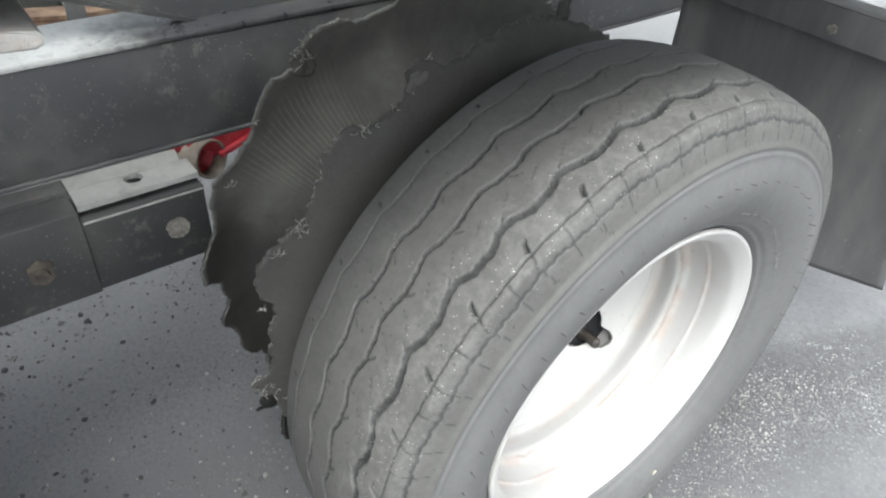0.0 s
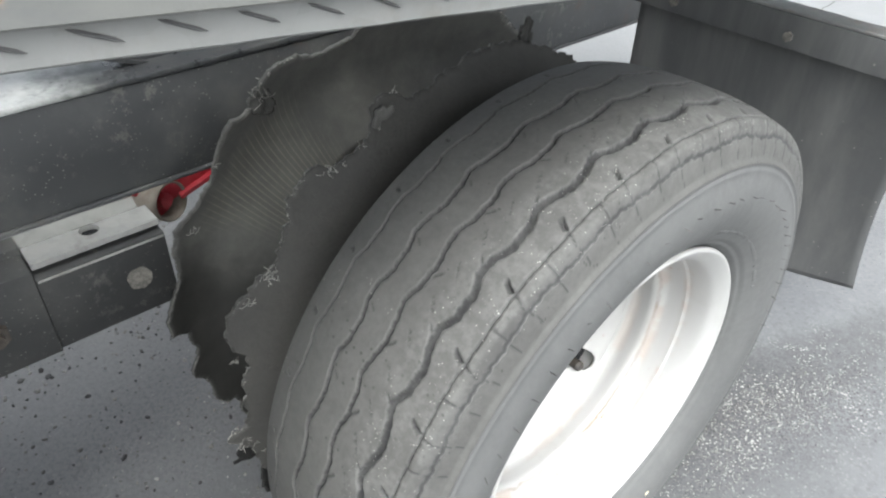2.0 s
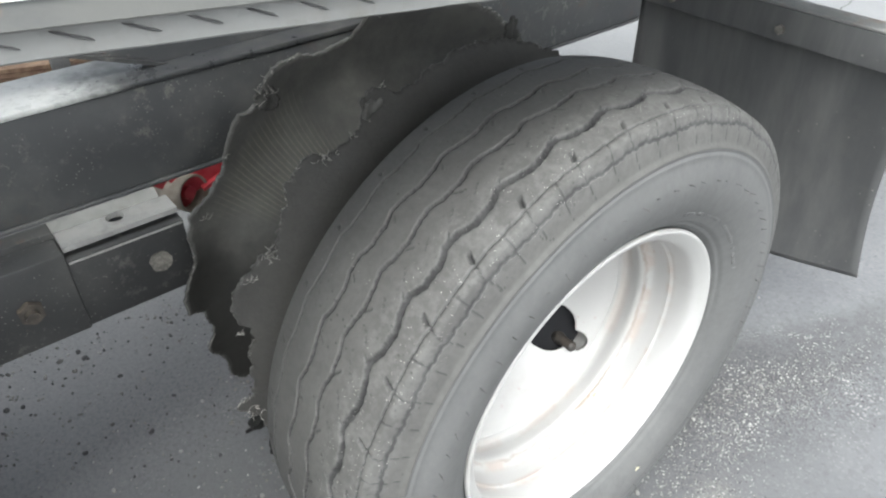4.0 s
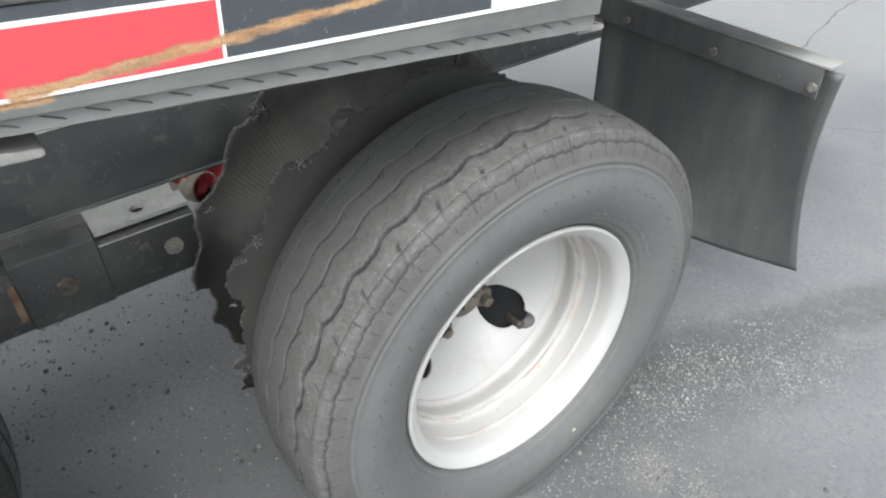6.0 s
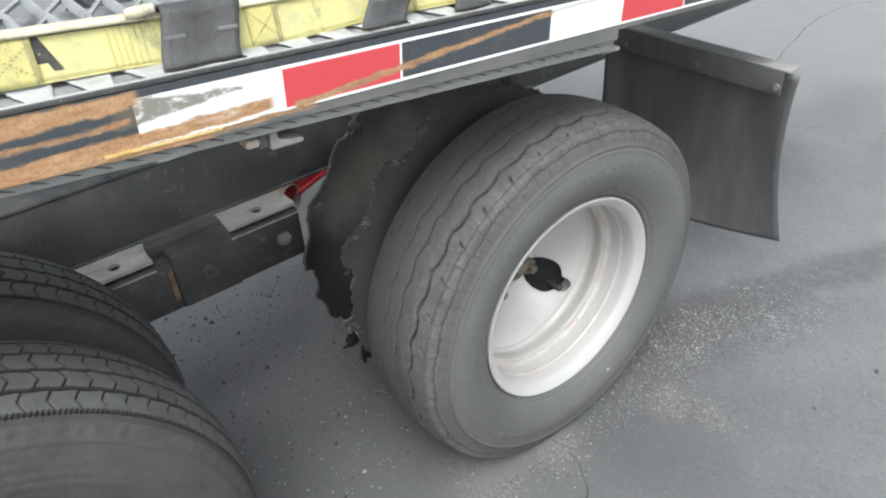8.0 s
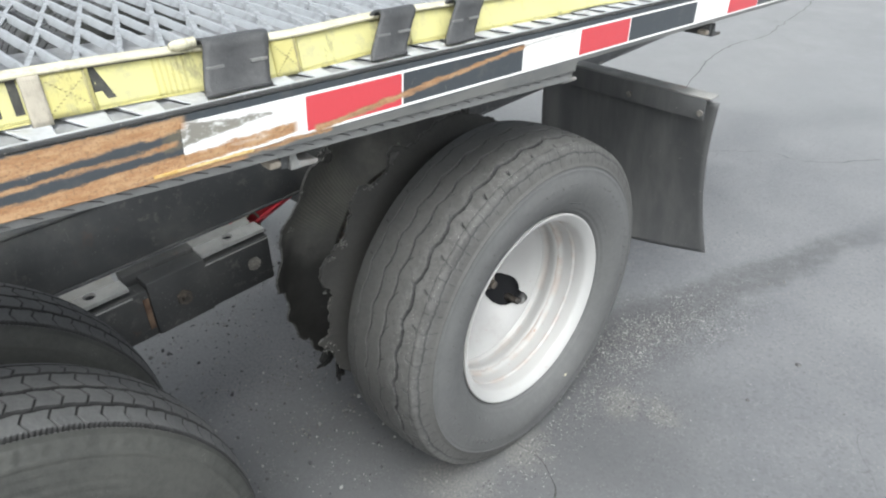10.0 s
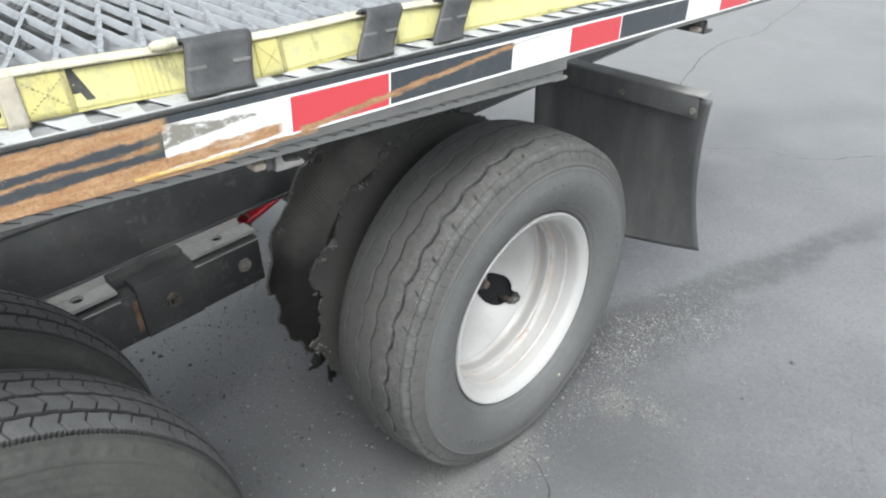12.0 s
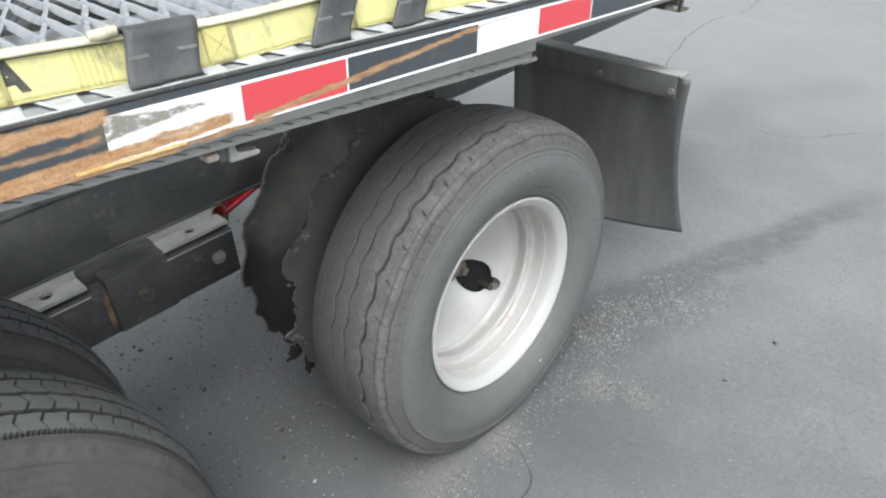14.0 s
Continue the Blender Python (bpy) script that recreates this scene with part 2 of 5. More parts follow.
def rail_material(name, paint, wear=1.0, gloss=0.35, paint_dirt=0.35):
    """Paint or tape on the side rail; rust scrapes run along it in the rail's own coordinates."""
    n = Nodes(name)
    u, v = n.y, n.z
    ragged = n.m("MULTIPLY", n.m("SUBTRACT", n.noise(70.0, 7, 0.8, n.stretch(1.0, 0.3, 1.0)), 0.5), 0.020)

    def streak(u0, v0, u1, v1, half0, half1):
        t = n.m("DIVIDE", n.m("SUBTRACT", u, u0), u1 - u0)
        mid = n.m("ADD", n.m("MULTIPLY", t, v1 - v0), v0)
        half = n.m("ADD", n.m("MULTIPLY", t, half1 - half0), half0)
        off = n.m("ABSOLUTE", n.m("SUBTRACT", n.m("ADD", v, ragged), mid))
        inside = n.ramp(n.m("SUBTRACT", off, half), 0.0022, -0.0015)
        return n.m("MULTIPLY", inside, n.m("MULTIPLY", n.ramp(t, -0.004, 0.012), n.ramp(t, 1.004, 0.985)))

    total = None
    for s in ((-1.30, -0.013, -0.69, 0.000, 0.019, 0.0075), (-1.30, -0.063, -0.55, -0.0365, 0.0115, 0.0062), (-1.30, -0.036, -0.70, -0.021, 0.003, 0.0016),
              (-0.80, -0.0545, -0.50, -0.0515, 0.0035, 0.002), (-1.30, -0.060, -0.62, -0.0555, 0.006, 0.0035), (-0.53, -0.047, -0.12, -0.008, 0.0040, 0.0026)):
        k = streak(*s)
        total = k if total is None else n.m("MAXIMUM", total, k)
    total = n.m("MULTIPLY", total, n.ramp(n.noise(42.0, 6, 0.8, n.stretch(1.0, 0.16, 1.0)), 0.28, 0.44, 0.5, 1.0))
    scuff = n.m("MULTIPLY", streak(-0.72, -0.0135, -0.585, -0.0120, 0.0150, 0.0010), n.ramp(n.noise(90.0, 5, 0.75, n.stretch(1.0, 0.5, 1.0)), 0.34, 0.52))
    faint = n.m("MULTIPLY", streak(-0.13, -0.008, 0.03, -0.002, 0.002, 0.001), 0.5)
    col = n.mix(n.m("MULTIPLY", n.ramp(n.noise(24.0, 6, 0.7), 0.52, 0.75), paint_dirt), paint, (0.16, 0.155, 0.14))
    dust = n.m("MULTIPLY", n.ramp(v, -0.0485, -0.0530), n.ramp(n.noise(15.0, 6, 0.7, n.stretch(1.0, 0.4, 1.0)), 0.25, 0.6, 0.35, 0.9))
    col = n.mix(dust, col, (0.150, 0.150, 0.142))
    chip = n.m("MULTIPLY", n.ramp(n.cells(150.0), 0.15, 0.09), n.ramp(n.noise(18.0), 0.5, 0.7))
    col = n.mix(n.m("MULTIPLY", chip, 0.6), col, (0.35, 0.33, 0.29))
    col = n.mix(n.m("MAXIMUM", n.m("MULTIPLY", scuff, 0.85), faint), col, (0.125, 0.112, 0.082))
    rusty = n.mix(n.ramp(n.noise(110.0, 6, 0.75, n.stretch(1.0, 0.25, 1.0)), 0.35, 0.65), (0.32, 0.165, 0.075), (0.45, 0.285, 0.155))
    rusty = n.mix(n.ramp(n.noise(34.0, 5, 0.7, n.stretch(1.0, 0.15, 1.0)), 0.48, 0.72, 0.0, 0.65), rusty, (0.15, 0.105, 0.075))
    rusty = n.mix(n.ramp(n.noise(260.0, 4, 0.75), 0.48, 0.66, 0.0, 0.55), rusty, (0.15, 0.095, 0.055))
    total = n.m("MULTIPLY", total, wear)
    col = n.mix(total, col, rusty)
    rough = n.m("ADD", gloss, n.m("MULTIPLY", total, 0.45))
    return n.done(col, rough, bump=n.m("SUBTRACT", n.noise(140.0, 3), n.m("MULTIPLY", total, 1.5)), depth=0.0006, strength=0.35)


RAIL = rail_material("black rail paint with rust scrapes", (0.050, 0.058, 0.066))
TAPE_RED = rail_material("red reflective tape", (0.54, 0.062, 0.075), 1.0, 0.32, 0.08)
TAPE_WHITE = rail_material("white reflective tape", (0.80, 0.80, 0.79), 1.0, 0.32, 0.06)


def enamel():
    n = Nodes("white wheel enamel with rust specks")
    stain = n.ramp(n.noise(11.0, 6, 0.7), 0.52, 0.78)
    col = n.mix(n.m("MULTIPLY", stain, 0.5), (0.375, 0.372, 0.365), (0.285, 0.270, 0.250))
    rad = n.m("SQRT", n.m("ADD", n.m("MULTIPLY", n.y, n.y), n.m("MULTIPLY", n.z, n.z)))
    ring = n.m("MULTIPLY", n.m("MAXIMUM", n.m("MULTIPLY", n.ramp(n.x, -0.002, 0.010), n.ramp(n.x, 0.024, 0.012)), n.m("MULTIPLY", n.ramp(n.x, 0.036, 0.041), n.ramp(n.x, 0.056, 0.044))), n.ramp(rad, 0.186, 0.192))
    ring = n.m("MAXIMUM", ring, n.m("MULTIPLY", n.m("MULTIPLY", n.ramp(n.x, -0.036, -0.030), n.ramp(n.x, -0.012, -0.020)), n.m("MULTIPLY", n.ramp(rad, 0.184, 0.188), 0.6)))
    spots = n.ramp(n.cells(85.0), 0.28, 0.14)
    col = n.mix(n.m("MULTIPLY", n.m("MULTIPLY", ring, n.ramp(n.noise(20.0, 4), 0.40, 0.58)), 0.55), col, (0.33, 0.26, 0.215))
    grime = n.m("ADD", n.x, n.m("MULTIPLY", n.m("SUBTRACT", n.noise(38.0, 5, 0.7), 0.5), 0.010))
    edge = n.m("MULTIPLY", n.m("MULTIPLY", n.ramp(grime, 0.0045, 0.0065), n.ramp(grime, 0.0095, 0.0075)), n.ramp(rad, 0.183, 0.186))
    col = n.mix(n.m("MULTIPLY", edge, n.ramp(n.noise(15.0, 3), 0.38, 0.62, 0.25, 0.8)), col, (0.20, 0.17, 0.14))
    rust = n.m("MULTIPLY", n.m("MULTIPLY", spots, n.ramp(n.noise(24.0, 3), 0.57, 0.68)), n.m("ADD", n.m("MULTIPLY", ring, 0.8), 0.22))
    col = n.mix(rust, col, (0.24, 0.10, 0.05))
    return n.done(col, n.ramp(stain, 0.0, 1.0, 0.3, 0.5), bump=n.noise(45.0, 4), depth=0.0005, strength=0.3)


ENAMEL = enamel()


def asphalt():
    n = Nodes("sealed asphalt with chips and cracks")
    broad, mid = n.noise(0.55, 5), n.noise(3.2, 6, 0.65)
    fine, grit = n.noise(120.0, 5, 0.7), n.cells(210.0)
    col = n.mix(n.ramp(n.m("ADD", broad, n.m("MULTIPLY", mid, 0.6)), 0.55, 1.05), (0.105, 0.108, 0.114), (0.165, 0.168, 0.174))
    col = n.mix(n.ramp(fine, 0.5, 0.75, 0.0, 0.38), col, (0.055, 0.056, 0.06))
    worn = n.ramp(n.noise(0.9, 5, 0.55, n.stretch(0.45, 1.5, 1.0)), 0.42, 0.62)
    col = n.mix(n.m("MULTIPLY", worn, 0.20), col, (0.20, 0.203, 0.207))
    pebbles = n.node("ShaderNodeSeparateColor")
    n.put(pebbles.inputs[0], n.cells(130.0, out="Color"))
    col = n.mix(n.ramp(pebbles.outputs[1], 0.72, 0.95, 0.0, 0.14), col, (0.23, 0.23, 0.228))
    col = n.mix(n.ramp(pebbles.outputs[2], 0.70, 0.95, 0.0, 0.18), col, (0.045, 0.045, 0.047))
    # gritty dark patch round the wheels, with their shade put into the colour
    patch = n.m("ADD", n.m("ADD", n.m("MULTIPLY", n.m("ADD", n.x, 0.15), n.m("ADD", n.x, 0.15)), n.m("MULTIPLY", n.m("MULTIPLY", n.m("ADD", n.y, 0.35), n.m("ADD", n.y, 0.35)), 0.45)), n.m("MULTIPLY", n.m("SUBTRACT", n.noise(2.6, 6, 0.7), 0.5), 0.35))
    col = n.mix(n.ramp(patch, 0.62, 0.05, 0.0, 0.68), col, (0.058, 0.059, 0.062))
    # paler farther off: the veil of glare painted into the ground
    col = n.mix(n.ramp(n.m("ADD", n.y, n.m("MULTIPLY", mid, 2.0)), 2.2, 4.5, 0.0, 0.6), col, (0.20, 0.203, 0.208))
    # paler under the trailer: light from its far side put into the colour
    col = n.mix(n.m("MULTIPLY", n.ramp(n.x, -0.35, -0.75), n.ramp(fine, 0.35, 0.6, 0.1, 0.6)), col, (0.20, 0.20, 0.202))
    # darker track that runs off from the wheels, rough with exposed stones
    off_line = n.m("SUBTRACT", n.x, n.m("ADD", n.m("MULTIPLY", n.m("SUBTRACT", n.y, 0.5), 0.325), -0.038))
    wide = n.ramp(n.y, 0.3, 1.5, 0.085, 0.055)
    edge = n.m("SUBTRACT", n.m("ABSOLUTE", n.m("ADD", off_line, n.m("ADD", n.m("MULTIPLY", n.m("SUBTRACT", mid, 0.5), 0.16), n.m("MULTIPLY", n.m("SUBTRACT", n.noise(30.0, 5, 0.7), 0.5), 0.07)))), wide)
    band = n.m("MULTIPLY", n.ramp(edge, 0.030, -0.035), n.m("MULTIPLY", n.ramp(n.y, 0.1, 0.4), n.ramp(n.y, 1.9, 1.3)))
    col = n.mix(n.m("MULTIPLY", n.m("MULTIPLY", band, n.ramp(n.noise(22.0, 5, 0.7), 0.3, 0.6, 0.45, 1.0)), 0.62), col, (0.058, 0.059, 0.061))
    stone = n.node("ShaderNodeSeparateColor")
    n.put(stone.inputs[0], n.cells(300.0, out="Color"))
    pick = n.ramp(stone.outputs[0], 0.90, 0.95)
    near = n.m("MULTIPLY", n.ramp(n.m("ABSOLUTE", n.m("SUBTRACT", n.m("ADD", off_line, n.m("MULTIPLY", n.noise(4.0, 4), 0.25)), 0.17)), 0.20, 0.06), n.m("MULTIPLY", n.ramp(n.y, -0.25, 0.3), n.ramp(n.y, 1.0, 0.6)))
    many = n.m("ADD", 0.12, n.m("MULTIPLY", near, 0.85))
    many = n.m("MULTIPLY", many, n.ramp(n.noise(13.0, 4), 0.42, 0.6))
    col = n.mix(n.m("MULTIPLY", near, n.ramp(stone.outputs[1], 0.25, 0.75, 0.0, 0.55)), col, (0.040, 0.040, 0.042))
    col = n.mix(n.m("MULTIPLY", pick, many), col, (0.36, 0.355, 0.34))
    # pale sand that lies in two small patches and along the tyre's foot
    for sx, sy, size in ((0.125, 0.235, 0.075), (0.215, 0.270, 0.06), (0.03, -0.06, 0.10), (-0.02, -0.24, 0.13)):
        gap = n.m("SQRT", n.m("ADD", n.m("POWER", n.m("SUBTRACT", n.x, sx), 2.0), n.m("POWER", n.m("SUBTRACT", n.y, sy), 2.0)))
        gap = n.m("ADD", gap, n.m("MULTIPLY", n.m("SUBTRACT", n.noise(18.0, 5, 0.7), 0.5), 0.14))
        sand = n.m("MULTIPLY", n.ramp(gap, size, size * 0.25), n.ramp(n.noise(170.0, 4, 0.7), 0.38, 0.62))
        col = n.mix(n.m("MULTIPLY", sand, 0.32), col, (0.27, 0.255, 0.22))
    warp = n.node("ShaderNodeVectorMath", operation="ADD")
    off = n.node("ShaderNodeTexNoise")
    off.inputs["Scale"].default_value = 3.0
    n.put(off.inputs["Vector"], n.where)
    n.put(warp.inputs[0], n.where)
    n.put(warp.inputs[1], off.outputs["Color"])
    crack = n.m("MULTIPLY", n.ramp(n.cells(0.8, "DISTANCE_TO_EDGE", warp.outputs[0]), 0.0022, 0.0008), n.ramp(n.noise(1.6, 3), 0.5, 0.65))
    col = n.mix(n.m("MULTIPLY", crack, 0.7), col, (0.028, 0.028, 0.03))
    h = n.m("ADD", n.m("MULTIPLY", fine, 1.4), n.m("MULTIPLY", grit, -0.7))
    h = n.m("SUBTRACT", h, n.m("MULTIPLY", crack, 3.0))
    return n.done(col, n.ramp(mid, 0.3, 0.7, 0.55, 0.75), bump=h, depth=0.003, strength=0.27)


ASPHALT = asphalt()


def plain(name, a, b, rough=0.6, scale=25.0, metal=0.0, depth=0.0006):
    n = Nodes(name)
    f = n.noise(scale, 5)
    return n.done(n.mix(n.ramp(f, 0.35, 0.7), a, b), n.ramp(f, 0.3, 0.7, rough - 0.08, rough + 0.1), metal, n.noise(scale * 5, 3), depth, 0.4)


ASPHALT_LUMP = plain("dark asphalt crumb", (0.06, 0.06, 0.062), (0.14, 0.14, 0.138), 0.7, 60.0)


def crumb(name, dark, pale, low):
    n = Nodes(name)
    pick = n.node("ShaderNodeNewGeometry").outputs["Random Per Island"]
    col = n.mix(n.ramp(pick, low, 1.0), dark, pale)
    return n.done(col, 0.8, bump=n.noise(300.0, 3), depth=0.0005)


CRUMB = crumb("mixed asphalt crumbs", (0.05, 0.05, 0.052), (0.29, 0.285, 0.275), 0.2)
LUMP = crumb("grey-brown asphalt lumps", (0.092, 0.090, 0.086), (0.185, 0.178, 0.162), 0.3)
CLEFT = plain("crack filled with dirt", (0.04, 0.04, 0.041), (0.09, 0.088, 0.084), 0.9, 60.0)
SHELF = plain("dull grey zinc", (0.19, 0.195, 0.20), (0.30, 0.305, 0.31), 0.6, 40.0)
STAINED = plain("yellowed tape border", (0.50, 0.30, 0.08), (0.72, 0.60, 0.30), 0.5, 30.0)
PLUG = plain("scraped grey primer", (0.11, 0.105, 0.095), (0.24, 0.225, 0.20), 0.7, 120.0)
STONE = plain("pale stone chip", (0.10, 0.098, 0.094), (0.27, 0.265, 0.25), 0.7, 40.0)
RED = plain("faded red plastic", (0.56, 0.04, 0.06), (0.68, 0.10, 0.12), 0.45, 30.0)
BEIGE = plain("dirty beige steel", (0.30, 0.26, 0.21), (0.46, 0.41, 0.35), 0.6, 45.0)
WIRE = plain("bright torn wire", (0.22, 0.215, 0.20), (0.45, 0.44, 0.41), 0.4, 60.0, 0.4)
RUSTY = plain("brown rusty steel", (0.09, 0.05, 0.032), (0.22, 0.15, 0.10), 0.75, 30.0)
GREASE = plain("grimy hub steel", (0.05, 0.043, 0.037), (0.16, 0.135, 0.11), 0.55, 40.0)
# near black, so that the shade inside wheel and bolt holes is in the colour
hub_nodes = Nodes("near-black drum and hole shade")
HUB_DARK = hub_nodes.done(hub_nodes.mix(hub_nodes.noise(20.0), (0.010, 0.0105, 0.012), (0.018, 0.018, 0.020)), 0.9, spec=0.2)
STEM = plain("valve rubber and brass", (0.02, 0.019, 0.018), (0.06, 0.05, 0.042), 0.5, 60.0)
THREAD = plain("brown dirty thread", (0.22, 0.195, 0.10), (0.36, 0.33, 0.17), 0.85, 60.0)
INK = plain("black webbing ink", (0.03, 0.03, 0.028), (0.07, 0.07, 0.06), 0.8, 60.0)


def webbing(name, a, b):
    n = Nodes(name)
    rib = n.m("SINE", n.m("MULTIPLY", n.y, 2600.0))
    weft = n.m("SINE", n.m("MULTIPLY", n.z, 3000.0))
    dirt = n.ramp(n.noise(38.0, 6, 0.7), 0.45, 0.72)
    col = n.mix(n.m("MULTIPLY", dirt, 0.65), a, b)
    smear = n.m("MULTIPLY", n.ramp(n.noise(22.0, 7, 0.8, n.stretch(1.0, 1.0, 0.4)), 0.54, 0.66), 0.55)
    col = n.mix(smear, col, tuple(0.42 * c for c in b))
    return n.done(col, 0.8, bump=n.m("ADD", rib, weft), depth=0.0003, strength=0.2)


YELLOW = webbing("yellow tie-down webbing", (0.53, 0.50, 0.225), (0.35, 0.33, 0.22))
PATCH = webbing("grubby yellow webbing", (0.47, 0.43, 0.17), (0.28, 0.265, 0.18))
LOOP = webbing("grubby beige webbing", (0.36, 0.33, 0.27), (0.22, 0.20, 0.165))
CREAM = webbing("faded cream webbing", (0.50, 0.47, 0.35), (0.27, 0.255, 0.20))


# ---- building helpers ----
def thing(name, label, category, group="", m=None, kind=""):
    ob = new(name)
    ob.empty_display_size = 0.05
    if m is not None:
        ob.matrix_world = m
    return tagged(ob, label, category, group, kind)


def mesh_object(name, mesh, material, parent=None, label="", smooth=True):
    mesh.materials.append(material)
    if smooth:
        mesh.polygons.foreach_set("use_smooth", [True] * len(mesh.polygons))
    ob = new(name, mesh)
    if parent is not None:
        ob.parent = parent
    return tagged(ob, label)


def part(name, bm, material, parent=None, label="", smooth=True, sharp=35):
    mesh = bpy.data.meshes.new(name)
    bmesh.ops.recalc_face_normals(bm, faces=bm.faces)
    bm.to_mesh(mesh)
    bm.free()
    if smooth:
        mesh.set_sharp_from_angle(angle=radians(sharp))
    return mesh_object(name, mesh, material, parent, label, False) if not smooth else shaded(mesh_object(name, mesh, material, parent, label, False), sharp)


def shaded(ob, sharp):
    ob.data.polygons.foreach_set("use_smooth", [True] * len(ob.data.polygons))
    ob.data.set_sharp_from_angle(angle=radians(sharp))
    return ob


def grid(name, pts, material, parent=None, label="", wrap_u=False, wrap_v=False):
    """A sheet of quads from an array of places, rows by columns."""
    nu, nv, _ = pts.shape
    mesh = bpy.data.meshes.new(name)
    i = np.arange(nu if wrap_u else nu - 1)
    j = np.arange(nv if wrap_v else nv - 1)
    a, b = np.meshgrid(i, j, indexing="ij")
    a2, b2 = (a + 1) % nu, (b + 1) % nv
    quads = np.stack([a * nv + b, a2 * nv + b, a2 * nv + b2, a * nv + b2], -1).reshape(-1, 4)
    mesh.vertices.add(nu * nv)
    mesh.vertices.foreach_set("co", pts.reshape(-1).astype(np.float32))
    mesh.loops.add(quads.size)
    mesh.loops.foreach_set("vertex_index", quads.reshape(-1).astype(np.int32))
    mesh.polygons.add(len(quads))
    mesh.polygons.foreach_set("loop_start", np.arange(0, quads.size, 4, dtype=np.int32))
    mesh.update(calc_edges=True)
    mesh.validate()
    return mesh_object(name, mesh, material, parent, label)


def box(bm, x0, x1, y0, y1, z0, z1, bevel=0.0, m=None):
    made = bmesh.ops.create_cube(bm, size=1.0, matrix=Matrix.Translation(((x0 + x1) / 2, (y0 + y1) / 2, (z0 + z1) / 2)) @ Matrix.Diagonal((x1 - x0, y1 - y0, z1 - z0, 1)))
    verts = made["verts"]
    if bevel:
        edges = list({e for v in verts for e in v.link_edges})
        verts = bmesh.ops.bevel(bm, geom=edges, offset=bevel, segments=2, affect="EDGES", profile=0.5)["verts"]
    if m is not None:
        bmesh.ops.transform(bm, matrix=m, verts=verts)
    return bm


def boxed(*size, bevel=0.002):
    return box(bmesh.new(), *size, bevel)


def rod(bm, a, b, r, sides=10, r2=None, caps=True):
    a, b = Vector(a), Vector(b)
    m = Matrix.Translation((a + b) / 2) @ (b - a).to_track_quat("Z", "Y").to_matrix().to_4x4()
    bmesh.ops.create_cone(bm, cap_ends=caps, segments=sides, radius1=r, radius2=r if r2 is None else r2, depth=(b - a).length, matrix=m)
    return bm


def revolve(profile, steps=96, close=False):
    """Places of a profile (x along the axle, radius) turned about the x axis."""
    p = np.array(profile, float)
    th = np.linspace(0, 2 * np.pi, steps, endpoint=False)
    return np.stack([np.broadcast_to(p[None, :, 0], (steps, len(p))), p[None, :, 1] * np.sin(th)[:, None], p[None, :, 1] * np.cos(th)[:, None]], -1)


def smooth_line(points, per=8):
    """A rounded line through a few places (Catmull-Rom)."""
    p = np.array(points, float)
    p = np.vstack([2 * p[0] - p[1], p, 2 * p[-1] - p[-2]])
    out = []
    for k in range(1, len(p) - 2):
        for t in np.linspace(0, 1, per, endpoint=False):
            out.append(0.5 * (2 * p[k] + (p[k + 1] - p[k - 1]) * t + (2 * p[k - 1] - 5 * p[k] + 4 * p[k + 1] - p[k + 2]) * t**2 + (3 * p[k] - p[k - 1] - 3 * p[k + 1] + p[k + 2]) * t**3))
    out.append(p[-2])
    return np.array(out)


def sstep(v, lo, hi):
    t = np.clip((v - lo) / (hi - lo), 0, 1)
    return t * t * (3 - 2 * t)


def tri(t):
    """A zigzag between -1 and 1 with period 1."""
    return 4 * np.abs(t - np.floor(t + 0.5)) - 1


# ---- setting ----
bm = bmesh.new()
bmesh.ops.create_grid(bm, x_segments=2, y_segments=2, size=150.0)
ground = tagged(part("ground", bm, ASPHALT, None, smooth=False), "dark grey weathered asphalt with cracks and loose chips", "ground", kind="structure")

AXLE_Z, MID_X = 0.367, -0.087
DECK_SLOPE = -4.19
DECK = Matrix.Translation((0.037, 0, 0.9803)) @ Matrix.Rotation(radians(DECK_SLOPE), 4, "X")


# ---- wheels ----
def tyre_sections(kind):
    """Half of the tyre's outline from the outer bead over the crown, mirrored to the inner bead."""
    side = smooth_line([(0.074, 0.2125), (0.0805, 0.2235), (0.0885, 0.2325), (0.100, 0.246), (0.112, 0.272), (0.1155, 0.298), (0.1105, 0.325), (0.1025, 0.352), (0.0945, 0.3735)], 7)
    if kind == "zigzag":
        # closer rows over the shoulder, where the fine lines and cuts lie
        t_ = np.linspace(0, 1, 44)
        tail = side[-15:]
        side = np.vstack([side[:-15], np.stack([np.interp(t_, np.linspace(0, 1, 15), tail[:, k]) for k in (0, 1)], 1)])
    crown_x = np.linspace(0.0925, -0.0925, 176)
    drop, top = (0.0105, 0.3855) if kind == "zigzag" else (0.0180, 0.3930)
    crown = np.stack([crown_x, top - drop * np.abs(crown_x / 0.0925) ** 2.6], 1)
    return np.vstack([side[:-2], crown, (side * [-1, 1])[::-1][2:]]), len(side) - 2, 176


